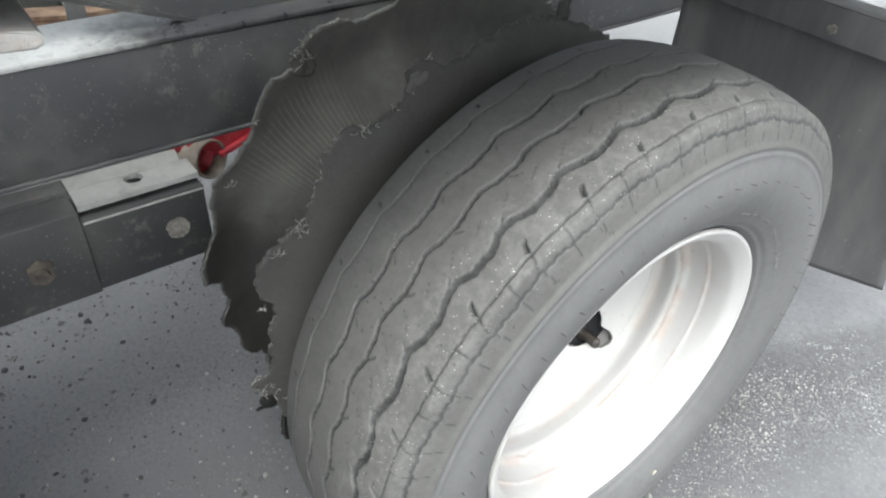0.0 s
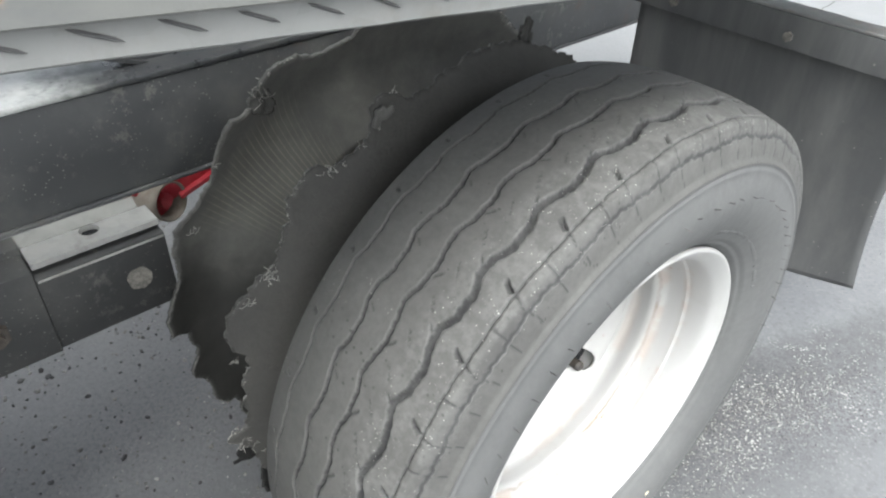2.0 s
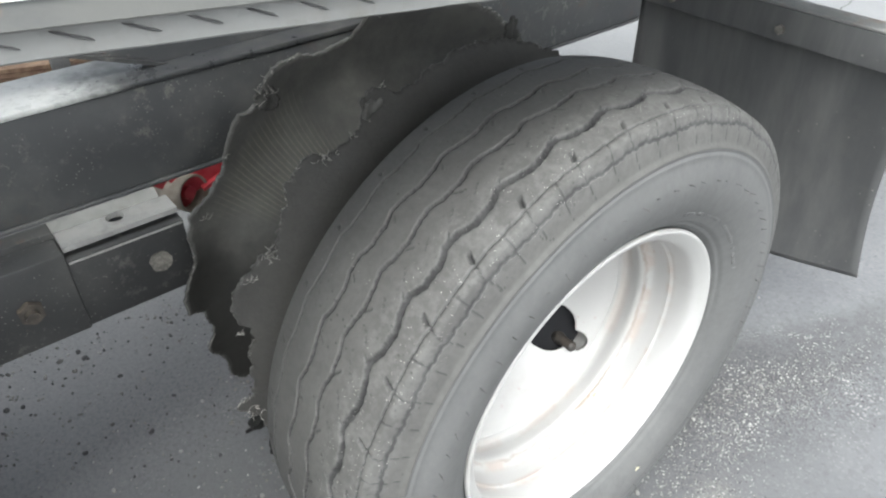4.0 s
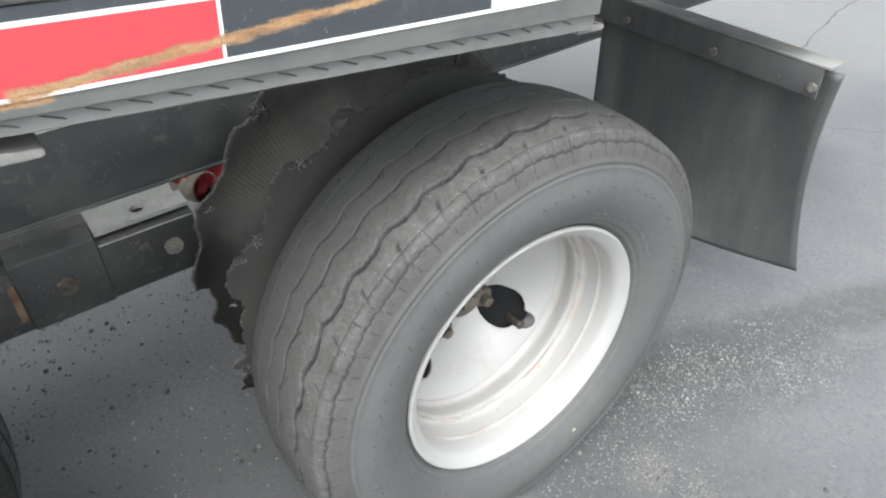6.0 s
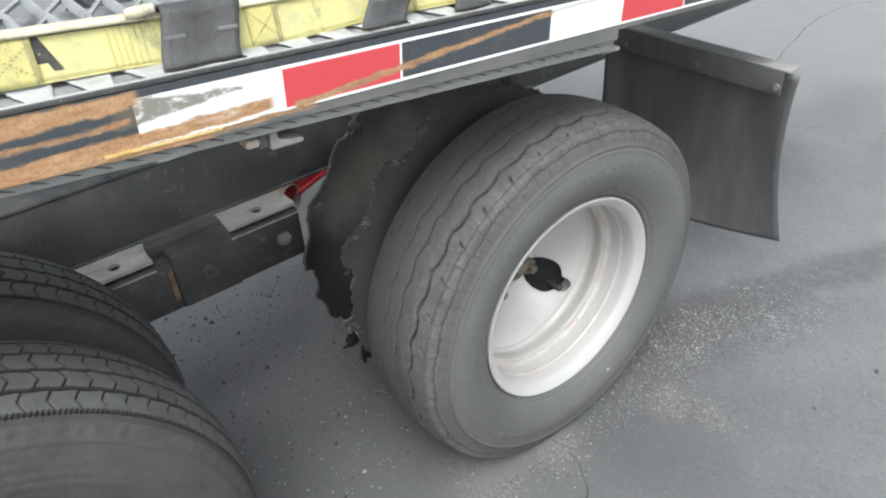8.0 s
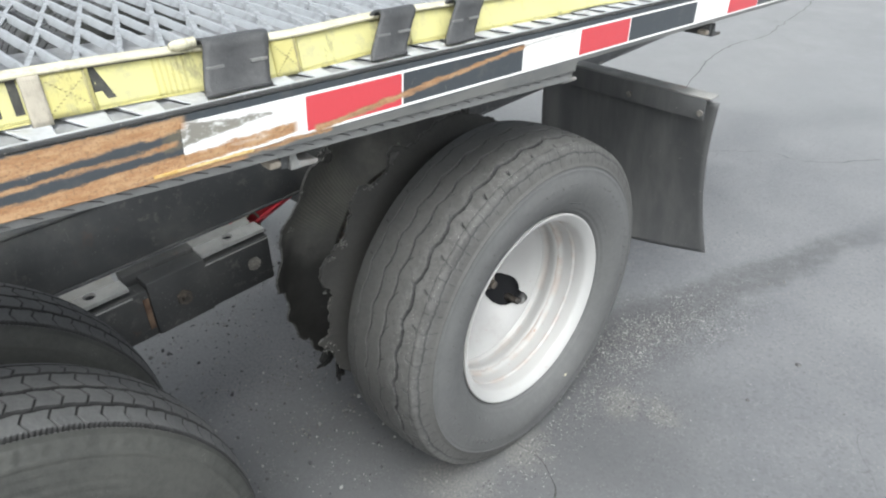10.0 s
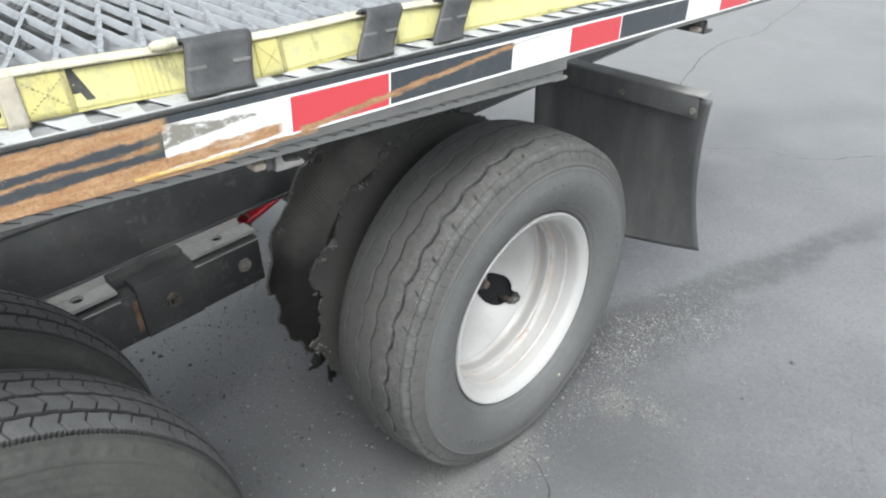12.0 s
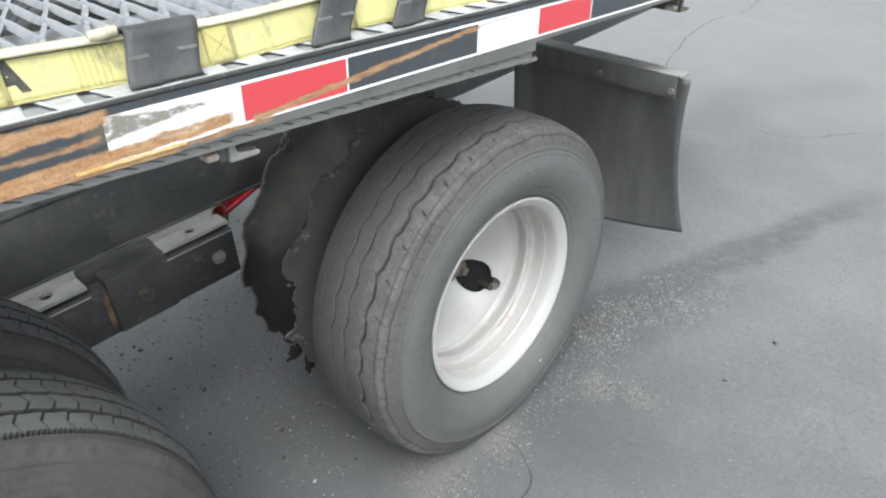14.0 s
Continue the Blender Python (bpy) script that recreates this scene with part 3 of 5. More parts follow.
def carve(x, th, r, kind):
    """How deep the tread pattern cuts at place x across and angle th."""
    cut = np.zeros(np.broadcast(x, th).shape)

    def groove(xc, half, depth):
        return depth * (1 - sstep(np.abs(x - xc), half * 0.35, half * 1.15))

    def across_cut(p, shift, wide, x0, x1, depth, slope=0.0, x_at=0.0):
        """A short cut across the rib between two places, once a pitch."""
        across = np.abs(tri(p + shift + slope * (x - x_at)) + 1) / 4
        return depth * (1 - sstep(across, wide * 0.5, wide)) * sstep(x, x0 - 0.0012, x0) * (1 - sstep(x, x1, x1 + 0.0012))

    if kind == "zigzag":
        p = th * 35 / (2 * np.pi)
        ragged = 0.0006 * np.sin(p * 17.3 + 1.0) + 0.0005 * np.sin(p * 41.7)
        for xc, amp, half, depth, shift in ((0.0555, 0.0036, 0.0038, 0.0080, 0.40), (0.0125, 0.0027, 0.0026, 0.0055, 0.30), (-0.0225, 0.0029, 0.0025, 0.0050, 0.45), (-0.0630, 0.0022, 0.0017, 0.0028, 0.35)):
            cut = np.maximum(cut, groove(xc + ragged + amp * np.sin(1.5708 * np.clip(1.25 * tri(p + shift + 0.05 * np.sin(2 * np.pi * (p + shift))), -1, 1)), half, depth))
        # two fine lines along the shoulder
        for xc, half, depth in ((0.0860, 0.0013, 0.0022), (0.0985, 0.0011, 0.0020)):
            cut = np.maximum(cut, groove(xc + 0.0005 * np.sin(th * 23) + ragged * 0.5, half, depth))
        # a broad notch and a hooked cut at each pitch, a thin cut between, short nicks past the outer line
        for shift, wide, x0, x1, depth, slope, x_at in (
                (0.43, 0.040, 0.0735, 0.0815, 0.0052, 9.0, 0.078), (0.455, 0.017, 0.0800, 0.0950, 0.0030, 7.0, 0.085), (0.50, 0.013, 0.0950, 0.1050, 0.0022, -6.0, 0.099),
                (0.93, 0.014, 0.0850, 0.0985, 0.0026, 2.0, 0.090), (0.97, 0.013, 0.0990, 0.1045, 0.0022, -3.0, 0.100),
                (0.35, 0.030, 0.0440, 0.0480, 0.0020, 14.0, 0.045), (0.78, 0.030, 0.0190, 0.0250, 0.0020, -16.0, 0.024), (0.62, 0.020, -0.0180, -0.0120, 0.0016, 10.0, -0.015), (0.2, 0.025, -0.0800, -0.0740, 0.0030, 4.0, -0.077)):
            cut = np.maximum(cut, across_cut(p, shift, wide, x0, x1, depth, slope, x_at))
        # small squiggled sipes in the rib, two a pitch
        wig = 0.020 * np.sign(np.sin(x * 2100.0))
        for shift in (0.11, 0.61):
            cut = np.maximum(cut, across_cut(p + wig, shift, 0.013, 0.0305, 0.0385, 0.0024, 22.0, 0.034))
    else:
        p = th * 78 / (2 * np.pi)
        for xc, half in ((0.0455, 0.0030), (0.0075, 0.0028), (-0.0330, 0.0028), (-0.0700, 0.0025)):
            cut = np.maximum(cut, groove(xc + 0.0009 * np.sin(2 * np.pi * p), half, 0.0120))
        cut = np.maximum(cut, groove(0.0795 + 0.0009 * tri(th * 390 / (2 * np.pi)), 0.0031, 0.0075))
        for lo, hi, bend, shift in ((0.0475, 0.0775, 0.24, 0.0), (0.0095, 0.0435, -0.28, 0.60), (-0.0310, 0.0055, 0.26, 0.15), (-0.0680, -0.0350, -0.26, 0.55)):
            mid = (lo + hi) / 2
            cut = np.maximum(cut, 0.0055 * (1 - sstep(np.abs(tri(p + shift + bend * (1 - 2 * np.abs(x - mid) / (hi - lo))) + 1) / 4, 0.014, 0.034)) * sstep(x, lo, lo + 0.002) * (1 - sstep(x, hi - 0.002, hi)))
    return cut


def build_tyre(kind, steps, parent, tread, seat):
    """seat: height of the axle over the ground; the tyre is flat below it."""
    prof, first, count = tyre_sections(kind)
    th = np.linspace(0, 2 * np.pi, steps, endpoint=False)[:, None]
    x = np.broadcast_to(prof[None, :, 0], (steps, len(prof))).copy()
    r = np.broadcast_to(prof[None, :, 1], x.shape).copy()
    x += 0.0004 * np.sin(th * 5 + x * 40)
    on = np.zeros(len(prof))
    on[first - (34 if kind == "zigzag" else 6): first + count + 6] = 1
    cut = carve(x, th, r, kind) * on[None, :]
    r -= cut
    # moulded rings on the sidewall
    rings = ((0.355, 0.0026, 0.0022), (0.343, 0.0018, 0.0020), (0.331, 0.0024, 0.0022), (0.318, 0.0018, 0.0020), (0.305, 0.0018, 0.0020), (0.2335, 0.0022, 0.0022)) if kind == "ribbed" else ((0.336, 0.0030, 0.0030), (0.328, 0.0012, 0.0030), (0.2335, 0.0022, 0.0022), (0.242, 0.0012, 0.0015), (0.262, 0.0008, 0.002))
    for rr, h, w in rings:
        x += np.sign(x) * h * np.exp(-((r - rr) / w) ** 2)
    if kind == "ribbed":
        # rubbed, upright scallops below the shoulder
        rub = 0.5 + 0.5 * np.sin(th * 83 + 2.0 * np.sin(th * 17)) * np.sin(th * 29 + 1.0)
        x -= np.sign(x) * 0.0022 * rub * np.exp(-((r - 0.3655) / 0.0060) ** 2)
    low = np.exp(-((th - np.pi) / 0.45) ** 2)
    x += np.sign(x) * 0.002 * low * np.exp(-((r - 0.30) / 0.05) ** 2)
    pts = np.stack([x, r * np.sin(th), r * np.cos(th)], -1)
    pts[..., 2] = np.maximum(pts[..., 2], -seat + 0.0015)
    # sidewalls and tread as two parts that meet at the shoulders
    a, b = first - (34 if kind == "zigzag" else -8), first + count + 3
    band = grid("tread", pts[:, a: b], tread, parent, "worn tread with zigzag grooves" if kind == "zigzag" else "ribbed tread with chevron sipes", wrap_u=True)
    # worn falls to 0 in the cuts, which are then coloured darker
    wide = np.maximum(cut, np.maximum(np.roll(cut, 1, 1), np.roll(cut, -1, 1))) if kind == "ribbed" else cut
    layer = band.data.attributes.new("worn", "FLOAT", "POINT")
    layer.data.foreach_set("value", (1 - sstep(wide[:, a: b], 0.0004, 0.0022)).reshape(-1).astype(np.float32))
    for sl in (slice(0, a + 1), slice(b - 1, None)):
        grid("sidewall", pts[:, sl], SIDEWALL if kind == "zigzag" else RIB_WALL, parent, "dusty grey sidewall", wrap_u=True)


WALL = smooth_line([(0.074, 0.2125), (0.0805, 0.2235), (0.0885, 0.2325), (0.100, 0.246), (0.112, 0.272), (0.1155, 0.298), (0.1105, 0.325), (0.1025, 0.352), (0.0945, 0.3735)], 7)


def wall_x(r):
    return float(np.interp(r, WALL[:, 1], WALL[:, 0]))


def lettering(parent, n, r, span0, span1, tall, seed):
    """A ring of low moulded marks that cannot be read: plain bars."""
    rnd = random.Random(seed)
    lean = math.degrees(math.atan2(wall_x(r + 0.005) - wall_x(r - 0.005), 0.010))
    for k in range(n):
        if rnd.random() < 0.15:
            continue
        a = span0 + (span1 - span0) * (k + 0.5) / n
        w = rnd.uniform(0.35, 0.85) * (span1 - span0) / n * r
        m = pose(0, 0, 0, -math.degrees(a)) @ Matrix.Translation((wall_x(r), 0, r)) @ pose(0, 0, 0, 0, lean)
        part("sidewall_mark", box(bmesh.new(), -0.0010, 0.0007, -w / 2, w / 2, -tall / 2, tall / 2, 0.0005, m), SIDEWALL, parent)


def moulding_hairs(parent):
    """Short rubber whiskers left by the mould's vents, round the bulge and the shoulder."""
    bm = rod(bmesh.new(), (0, 0, 0), (0.009, 0, 0.001), 0.00055, 5, 0.0003)
    mesh = bpy.data.meshes.new("rubber_hair")
    bm.to_mesh(mesh)
    bm.free()
    mesh.materials.append(STEM)
    rnd = random.Random(2)
    for k in range(70):
        ob = new("rubber_hair", mesh)
        ob.parent = parent
        ob.matrix_local = pose(0, 0, 0, -360 / 70 * k + rnd.uniform(-0.6, 0.6)) @ Matrix.Translation((wall_x(0.300) - 0.001, 0, 0.300)) @ pose(0, 0, 0, rnd.uniform(-30, 30), rnd.uniform(-35, 25), rnd.uniform(-25, 25)) @ Matrix.Scale(rnd.uniform(0.5, 1.0), 4)


def build_rim(parent, seat_x=0.0875, deep=-0.128, holes_at=130.0, dished=True, paint=None):
    """A painted steel dual wheel; x runs outward from the tyre's middle."""
    s = seat_x
    paint = paint or ENAMEL
    outline = smooth_line([(s - 0.006, 0.2240), (s - 0.002, 0.2262), (s + 0.0020, 0.2255), (s + 0.0035, 0.2232)], 4)
    inner = smooth_line([(s + 0.0030, 0.2212), (s - 0.003, 0.2125), (s - 0.012, 0.2040), (s - 0.026, 0.2015), (s - 0.040, 0.2010), (s - 0.0445, 0.1990), (s - 0.050, 0.1992), (s - 0.070, 0.1988), (s - 0.077, 0.1950), (s - 0.082, 0.1885), (s - 0.088, 0.1866), (s - 0.096, 0.1880), (s - 0.106, 0.1905), (s - 0.114, 0.1900), (s - 0.119, 0.1862), (s - 0.1235, 0.1838), (s - 0.128, 0.1848), (s - 0.140, 0.187), (s - 0.175, 0.20), (s - 0.180, 0.222)], 5)
    grid("barrel", revolve(np.vstack([outline, inner]), 128), paint, parent, "painted steel rim with rust specks", wrap_u=True)
    # disc with four hand holes, cut as a sheet that leaves the holes open
    steps, rows = 420, 110
    rad = np.linspace(0.1845, 0.055, rows)
    if dished:
        line = smooth_line([(0.1845, s - 0.126), (0.176, s - 0.131), (0.162, s - 0.144), (0.136, s - 0.178), (0.112, s - 0.205), (0.100, s - 0.2135), (0.055, s - 0.2145)], 12)
    else:
        line = smooth_line([(0.1845, s - 0.100), (0.160, s - 0.090), (0.135, s - 0.060), (0.112, s - 0.040), (0.100, s - 0.036), (0.055, s - 0.036)], 12)
    xs = np.interp(rad[::-1], line[::-1, 0], line[::-1, 1])[::-1]
    sheet = revolve(np.stack([xs, rad], 1), steps)
    bm = bmesh.new()
    vs = [[bm.verts.new(sheet[i, j]) for j in range(rows)] for i in range(steps)]
    th = np.linspace(0, 2 * np.pi, steps, endpoint=False)

    def in_hole(i, j):
        for k in range(4):
            d = (th[i] - radians(holes_at + 90 * k + (5 if k == 1 else 0)) + np.pi) % (2 * np.pi) - np.pi
            if abs(d * 0.135 / 0.0395) ** 2.3 + abs((rad[j] - 0.1300) / 0.0285) ** 2.3 < 1:
                return True
            if k == 0 and (d * 0.16 / 0.0150) ** 2 + ((rad[j] - 0.163) / 0.0150) ** 2 < 1:
                return True
        return False

    for i in range(steps):
        for j in range(rows - 1):
            if not (in_hole(i, j) or in_hole((i + 1) % steps, j + 1)):
                bm.faces.new((vs[i][j], vs[(i + 1) % steps][j], vs[(i + 1) % steps][j + 1], vs[i][j + 1]))
    loose = [v for v in bm.verts if not v.link_faces]
    bmesh.ops.delete(bm, geom=loose, context="VERTS")
    disc = part("disc", bm, paint, parent, "painted dished wheel disc")
    mod = disc.modifiers.new("thick", "SOLIDIFY")
    mod.thickness, mod.offset = 0.007, 0.0
    return disc


def build_valve(parent, place, out):
    """A stubby rubber stem, wider at its foot, with a metal cap."""
    a, o = Vector(place), Vector(out)
    b = a + o
    bm = bmesh.new()
    rod(bm, a - o * 0.4, a + o * 0.35, 0.0105, 20)
    rod(bm, a + o * 0.35, a + o * 0.6, 0.0105, 20, 0.0082)
    rod(bm, a + o * 0.6, b, 0.0082, 20, 0.0080)
    stem = part("valve_stem", bm, STEM, parent, "dark stubby valve stem")
    bm = bmesh.new()
    d = o.normalized()
    rod(bm, b, b + d * 0.006, 0.0084, 20)
    rod(bm, b + d * 0.006, b + d * 0.0095, 0.0084, 20, 0.0050)
    part("valve_cap", bm, STEM, stem, "worn brown valve cap")


OUT_AXLE = Matrix.Translation((MID_X, 0, AXLE_Z))
wheel = thing("trailer_wheel", "white steel wheel with worn zigzag-tread tyre on asphalt", "wheel", "trailer wheels", OUT_AXLE)
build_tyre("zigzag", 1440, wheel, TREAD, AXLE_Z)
build_rim(wheel)
lettering(wheel, 18, 0.305, radians(195), radians(262), 0.012, 3)
lettering(wheel, 34, 0.254, radians(18), radians(72), 0.005, 5)
lettering(wheel, 14, 0.258, radians(215), radians(252), 0.006, 9)
moulding_hairs(wheel)
part("sticker_spot", rod(bmesh.new(), (wall_x(0.272) - 0.001, 0.110, -0.249), (wall_x(0.272) + 0.0008, 0.110, -0.249), 0.0042, 18), CREAM, wheel, "small round cream sticker spot")
build_valve(wheel, (-0.088, 0.116, -0.113), (0.037, -0.006, 0.008))

# hub behind the wheel disc
hub = thing("wheel_hub", "grimy steel axle hub with lug nuts inside wheel", "hub", "", OUT_AXLE)
bm = bmesh.new()
rod(bm, (-0.30, 0, 0), (-0.085, 0, 0), 0.046, 40)
rod(bm, (-0.085, 0, 0), (-0.070, 0, 0), 0.044, 40, 0.034)
rod(bm, (-0.070, 0, 0), (-0.056, 0, 0), 0.016, 6)
part("hub_barrel", bm, GREASE, hub)
for k in range(5):
    a = radians(128 + 72 * k)
    bm = bmesh.new()
    c = (0, 0.080 * math.sin(a), 0.080 * math.cos(a))
    rod(bm, (-0.132, c[1], c[2]), (-0.126, c[1], c[2]), 0.0270, 24)
    rod(bm, (-0.126, c[1], c[2]), (-0.098, c[1], c[2]), 0.0205, 6)
    rod(bm, (-0.098, c[1], c[2]), (-0.082, c[1], c[2]), 0.0110, 16, 0.0095)
    part("lug_nut", bm, GREASE, hub)
bm = bmesh.new()
rod(bm, (-0.190, 0, 0), (-0.140, 0, 0), 0.17, 64)
# added cone behind the disc that keeps the hand holes black
rod(bm, (-0.150, 0, 0), (-0.062, 0, 0), 0.092, 64, 0.176, False)
part("brake_drum", bm, HUB_DARK, hub, "dark brake drum with a black cone added behind the hand holes")

# second axle's pair
SECOND_Y = -1.08
ribbed = thing("trailer_wheel", "trailer wheel with black ribbed chevron-sipe tyre on asphalt", "wheel", "trailer wheels", Matrix.Translation((MID_X, SECOND_Y, AXLE_Z)))
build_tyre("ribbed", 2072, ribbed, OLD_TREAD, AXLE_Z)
build_rim(ribbed)
copy_thing(ribbed, Matrix.Translation((MID_X - 0.285, SECOND_Y, AXLE_Z)) @ pose(0, 0, 0, 7))

# ---- blown inner tyre of the first axle ----
blown = thing("blown_tyre", "shredded blown-out black tyre hanging on inner wheel", "tyre", "", Matrix.Translation((0, 0, AXLE_Z)))


def torn_edge(keys, th, seed, rough=0.006):
    k = np.array(keys, float)
    base = np.interp(np.degrees(th) % 360, k[:, 0], k[:, 1])
    out = []
    for a, b in zip(th, base):
        w = noise.fractal(Vector((math.cos(a) * 14, math.sin(a) * 14, seed)), 1.0, 2.0, 5)
        w2 = noise.noise(Vector((math.cos(a) * 70, math.sin(a) * 70, seed + 3)))
        w3 = noise.noise(Vector((math.cos(a) * 190, math.sin(a) * 190, seed + 9)))
        out.append(b + rough * w + 0.0028 * w2 + 0.0014 * w3)
    return np.array(out)


def torn_wall(name, keys, profile, seed, material, label, thick):
    steps, rows = 1200, 26
    th = np.linspace(0, 2 * np.pi, steps, endpoint=False)
    edge = torn_edge(keys, -th % (2 * np.pi), seed)
    p = smooth_line(profile, 6)
    s = np.linspace(0, 1, rows)
    r = 0.212 + (edge[:, None] - 0.212) * s[None, :]
    x = np.interp(r, p[:, 1], p[:, 0])
    for i in range(0, steps):
        a = th[i]
        w = noise.noise(Vector((math.cos(a) * 5, math.sin(a) * 5, seed)))
        x[i] += 0.011 * w * s**2
    pts = np.stack([x, r * np.sin(th)[:, None], r * np.cos(th)[:, None]], -1)
    pts[..., 2] = np.maximum(pts[..., 2], -AXLE_Z + 0.004)
    ob = grid(name, pts, material, blown, label, wrap_u=True)
    mod = ob.modifiers.new("thick", "SOLIDIFY")
    mod.thickness, mod.offset = thick, 0.0
    # a thin fringe of paler torn rubber along the edge
    lip = np.array([noise.noise(Vector((math.cos(a) * 34, math.sin(a) * 34, seed + 5))) + 0.9 * noise.noise(Vector((math.cos(a) * 150, math.sin(a) * 150, seed))) for a in th])
    rr = np.stack([r[:, -1] - 0.0004 - 0.0012 * lip, r[:, -1] + 0.0002, r[:, -1] + 0.0006 + 0.0014 * lip, r[:, -1] - 0.001], 1)
    xx = x[:, -1][:, None] + np.array([0.0028, 0.0032, 0.0, -0.0030]) + 0.0012 * lip[:, None]
    fringe = np.stack([xx, rr * np.sin(th)[:, None], rr * np.cos(th)[:, None]], -1)
    fringe[..., 2] = np.maximum(fringe[..., 2], -AXLE_Z + 0.004)
    grid("torn_fringe", fringe, FRINGE, blown, "pale torn fringe", wrap_u=True)
    return ob


NEAR_EDGE = [(0, .364), (3, .364), (8, .359), (11, .358), (15.6, .353), (17.2, .353), (18.4, .366), (21, .374), (24, .369), (24.8, .358), (27, .351), (30, .348), (33, .349), (35.8, .354), (36.5, .367), (40.9, .374), (43.5, .376), (45.3, .370), (47, .357), (51.5, .352), (54.5, .351), (56.7, .355), (58.3, .363), (61, .361), (62.3, .369), (66, .372), (70, .373), (72.8, .367), (73.4, .352), (76, .345), (80, .348), (84, .349), (92, .350), (95, .374), (99, .350), (109, .354), (116, .335), (150, .340), (200, .338), (260, .345), (330, .357), (352, .367), (360, .364)]
FAR_EDGE = [(0, .392), (4.5, .392), (6.5, .372), (8.9, .343), (12, .343), (18.5, .352), (23.8, .377), (28, .385), (31.6, .383), (32.8, .361), (37.3, .359), (39.4, .376), (42, .372), (45.4, .358), (49, .344), (53, .337), (57, .338), (60, .346), (63, .364), (67.5, .361), (75, .343), (80, .358), (83, .367), (87, .362), (90.4, .337), (96, .334), (98.5, .337), (99.8, .351), (102, .354), (104.5, .347), (106.5, .342), (109, .345), (113, .350), (116, .348), (119, .337), (124, .345), (130, .345), (150, .336), (200, .340), (260, .342), (330, .380), (347, .390), (360, .392)]
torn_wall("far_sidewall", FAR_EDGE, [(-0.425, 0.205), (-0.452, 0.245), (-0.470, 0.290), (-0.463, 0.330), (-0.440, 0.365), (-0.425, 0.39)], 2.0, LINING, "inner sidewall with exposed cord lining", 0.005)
torn_wall("near_sidewall", NEAR_EDGE, [(-0.268, 0.205), (-0.256, 0.240), (-0.250, 0.280), (-0.258, 0.320), (-0.278, 0.355), (-0.290, 0.39)], 7.0, TORN, "outer sidewall torn off in ragged chunks", 0.006)


def fray(place, n, size, seed):
    """A tuft of short bent wires."""
    rnd = random.Random(seed)
    bm = bmesh.new()
    for _ in range(n):
        p = Vector(place) + Vector([rnd.gauss(0, size * 0.45) for _ in range(3)])
        d = Vector([rnd.gauss(0, 1) for _ in range(3)]).normalized()
        for _ in range(rnd.randint(2, 4)):
            q = p + d * size * rnd.uniform(0.25, 0.6)
            rod(bm, p, q, 0.00045, 5)
            p, d = q, (d + Vector([rnd.gauss(0, 0.8) for _ in range(3)])).normalized()
    tagged(part("wire_tuft", bm, WIRE, blown, "frayed pale cord and wire"), kind="stuff")


def on_wheel(x, r, deg):
    a = radians(deg)
    return (x, -r * math.sin(a), r * math.cos(a))


for x, r, deg, n, size in ((-0.442, .364, 32.5, 20, .013), (-0.276, .347, 29, 6, .005), (-0.274, .350, 34, 6, .005), (-0.272, .358, 36, 12, .007), (-0.270, .354, 56, 14, .007), (-0.268, .357, 57.5, 10, .006), (-0.270, .366, 62, 8, .006),
                             (-0.272, .362, 73.5, 6, .005), (-0.275, .346, 78, 5, .006), (-0.285, .352, 96, 26, .014), (-0.29, .345, 101, 20, .014), (-0.44, .355, 48, 5, .006), (-0.44, .345, 62, 6, .006), (-0.28, .368, 19, 6, .005), (-0.41, .388, 5, 8, .012)):
    fray(on_wheel(x, r, deg), n, size, int(deg * 10))


def scrap(place, size, turn, seed, material=None, label="ragged flap of torn black rubber"):
    """A thin ragged flap of rubber that hangs on; its edge is torn."""
    size = sorted(size)
    rim_n, rings = 64, 7
    pts = np.zeros((rim_n, rings, 3))
    for i in range(rim_n):
        a = 2 * math.pi * i / rim_n
        reach = 0.85 + 0.34 * noise.fractal(Vector((math.cos(a) * 1.5, math.sin(a) * 1.5, seed * 3.1)), 0.9, 2.0, 3)
        reach += 0.55 * abs(noise.noise(Vector((math.cos(a) * 1.9, math.sin(a) * 1.9, seed)))) + 0.05 * noise.noise(Vector((math.cos(a) * 9, math.sin(a) * 9, seed)))
        for j in range(rings):
            k = j / (rings - 1) * reach
            y, z = k * math.cos(a), k * math.sin(a)
            x = 0.8 * noise.noise(Vector((y * 1.2, z * 1.2, seed))) + 0.5 * k * k * math.sin(a + seed)
            pts[i, j] = (x, y, z)
    m = Matrix.Translation(place) @ pose(0, 0, 0, *turn) @ Matrix.Diagonal((size[0] * 1.4, size[1], size[2], 1))
    flat = np.c_[pts.reshape(-1, 3), np.ones(rim_n * rings)] @ np.array(m).T
    ob = grid("rubber_shred", flat[:, :3].reshape(pts.shape), material or SHRED, blown, label, wrap_u=True)
    mod = ob.modifiers.new("thick", "SOLIDIFY")
    mod.thickness, mod.offset = 0.0045, 0.0


scrap(on_wheel(-0.44, .355, 33), (.004, .016, .018), (20, 0, 0), 1, TORN)
scrap(on_wheel(-0.276, .352, 23), (.004, .015, .017), (-20, 5, 0), 4, FRINGE)
scrap(on_wheel(-0.29, .352, 112), (.024, .026, .005), (-12, -10, 30), 11)
scrap(on_wheel(-0.325, .348, 109), (.006, .022, .036), (-20, 10, 0), 31)
scrap(on_wheel(-0.290, .372, -14), (.005, .014, .020), (10, 0, 0), 12, TORN)
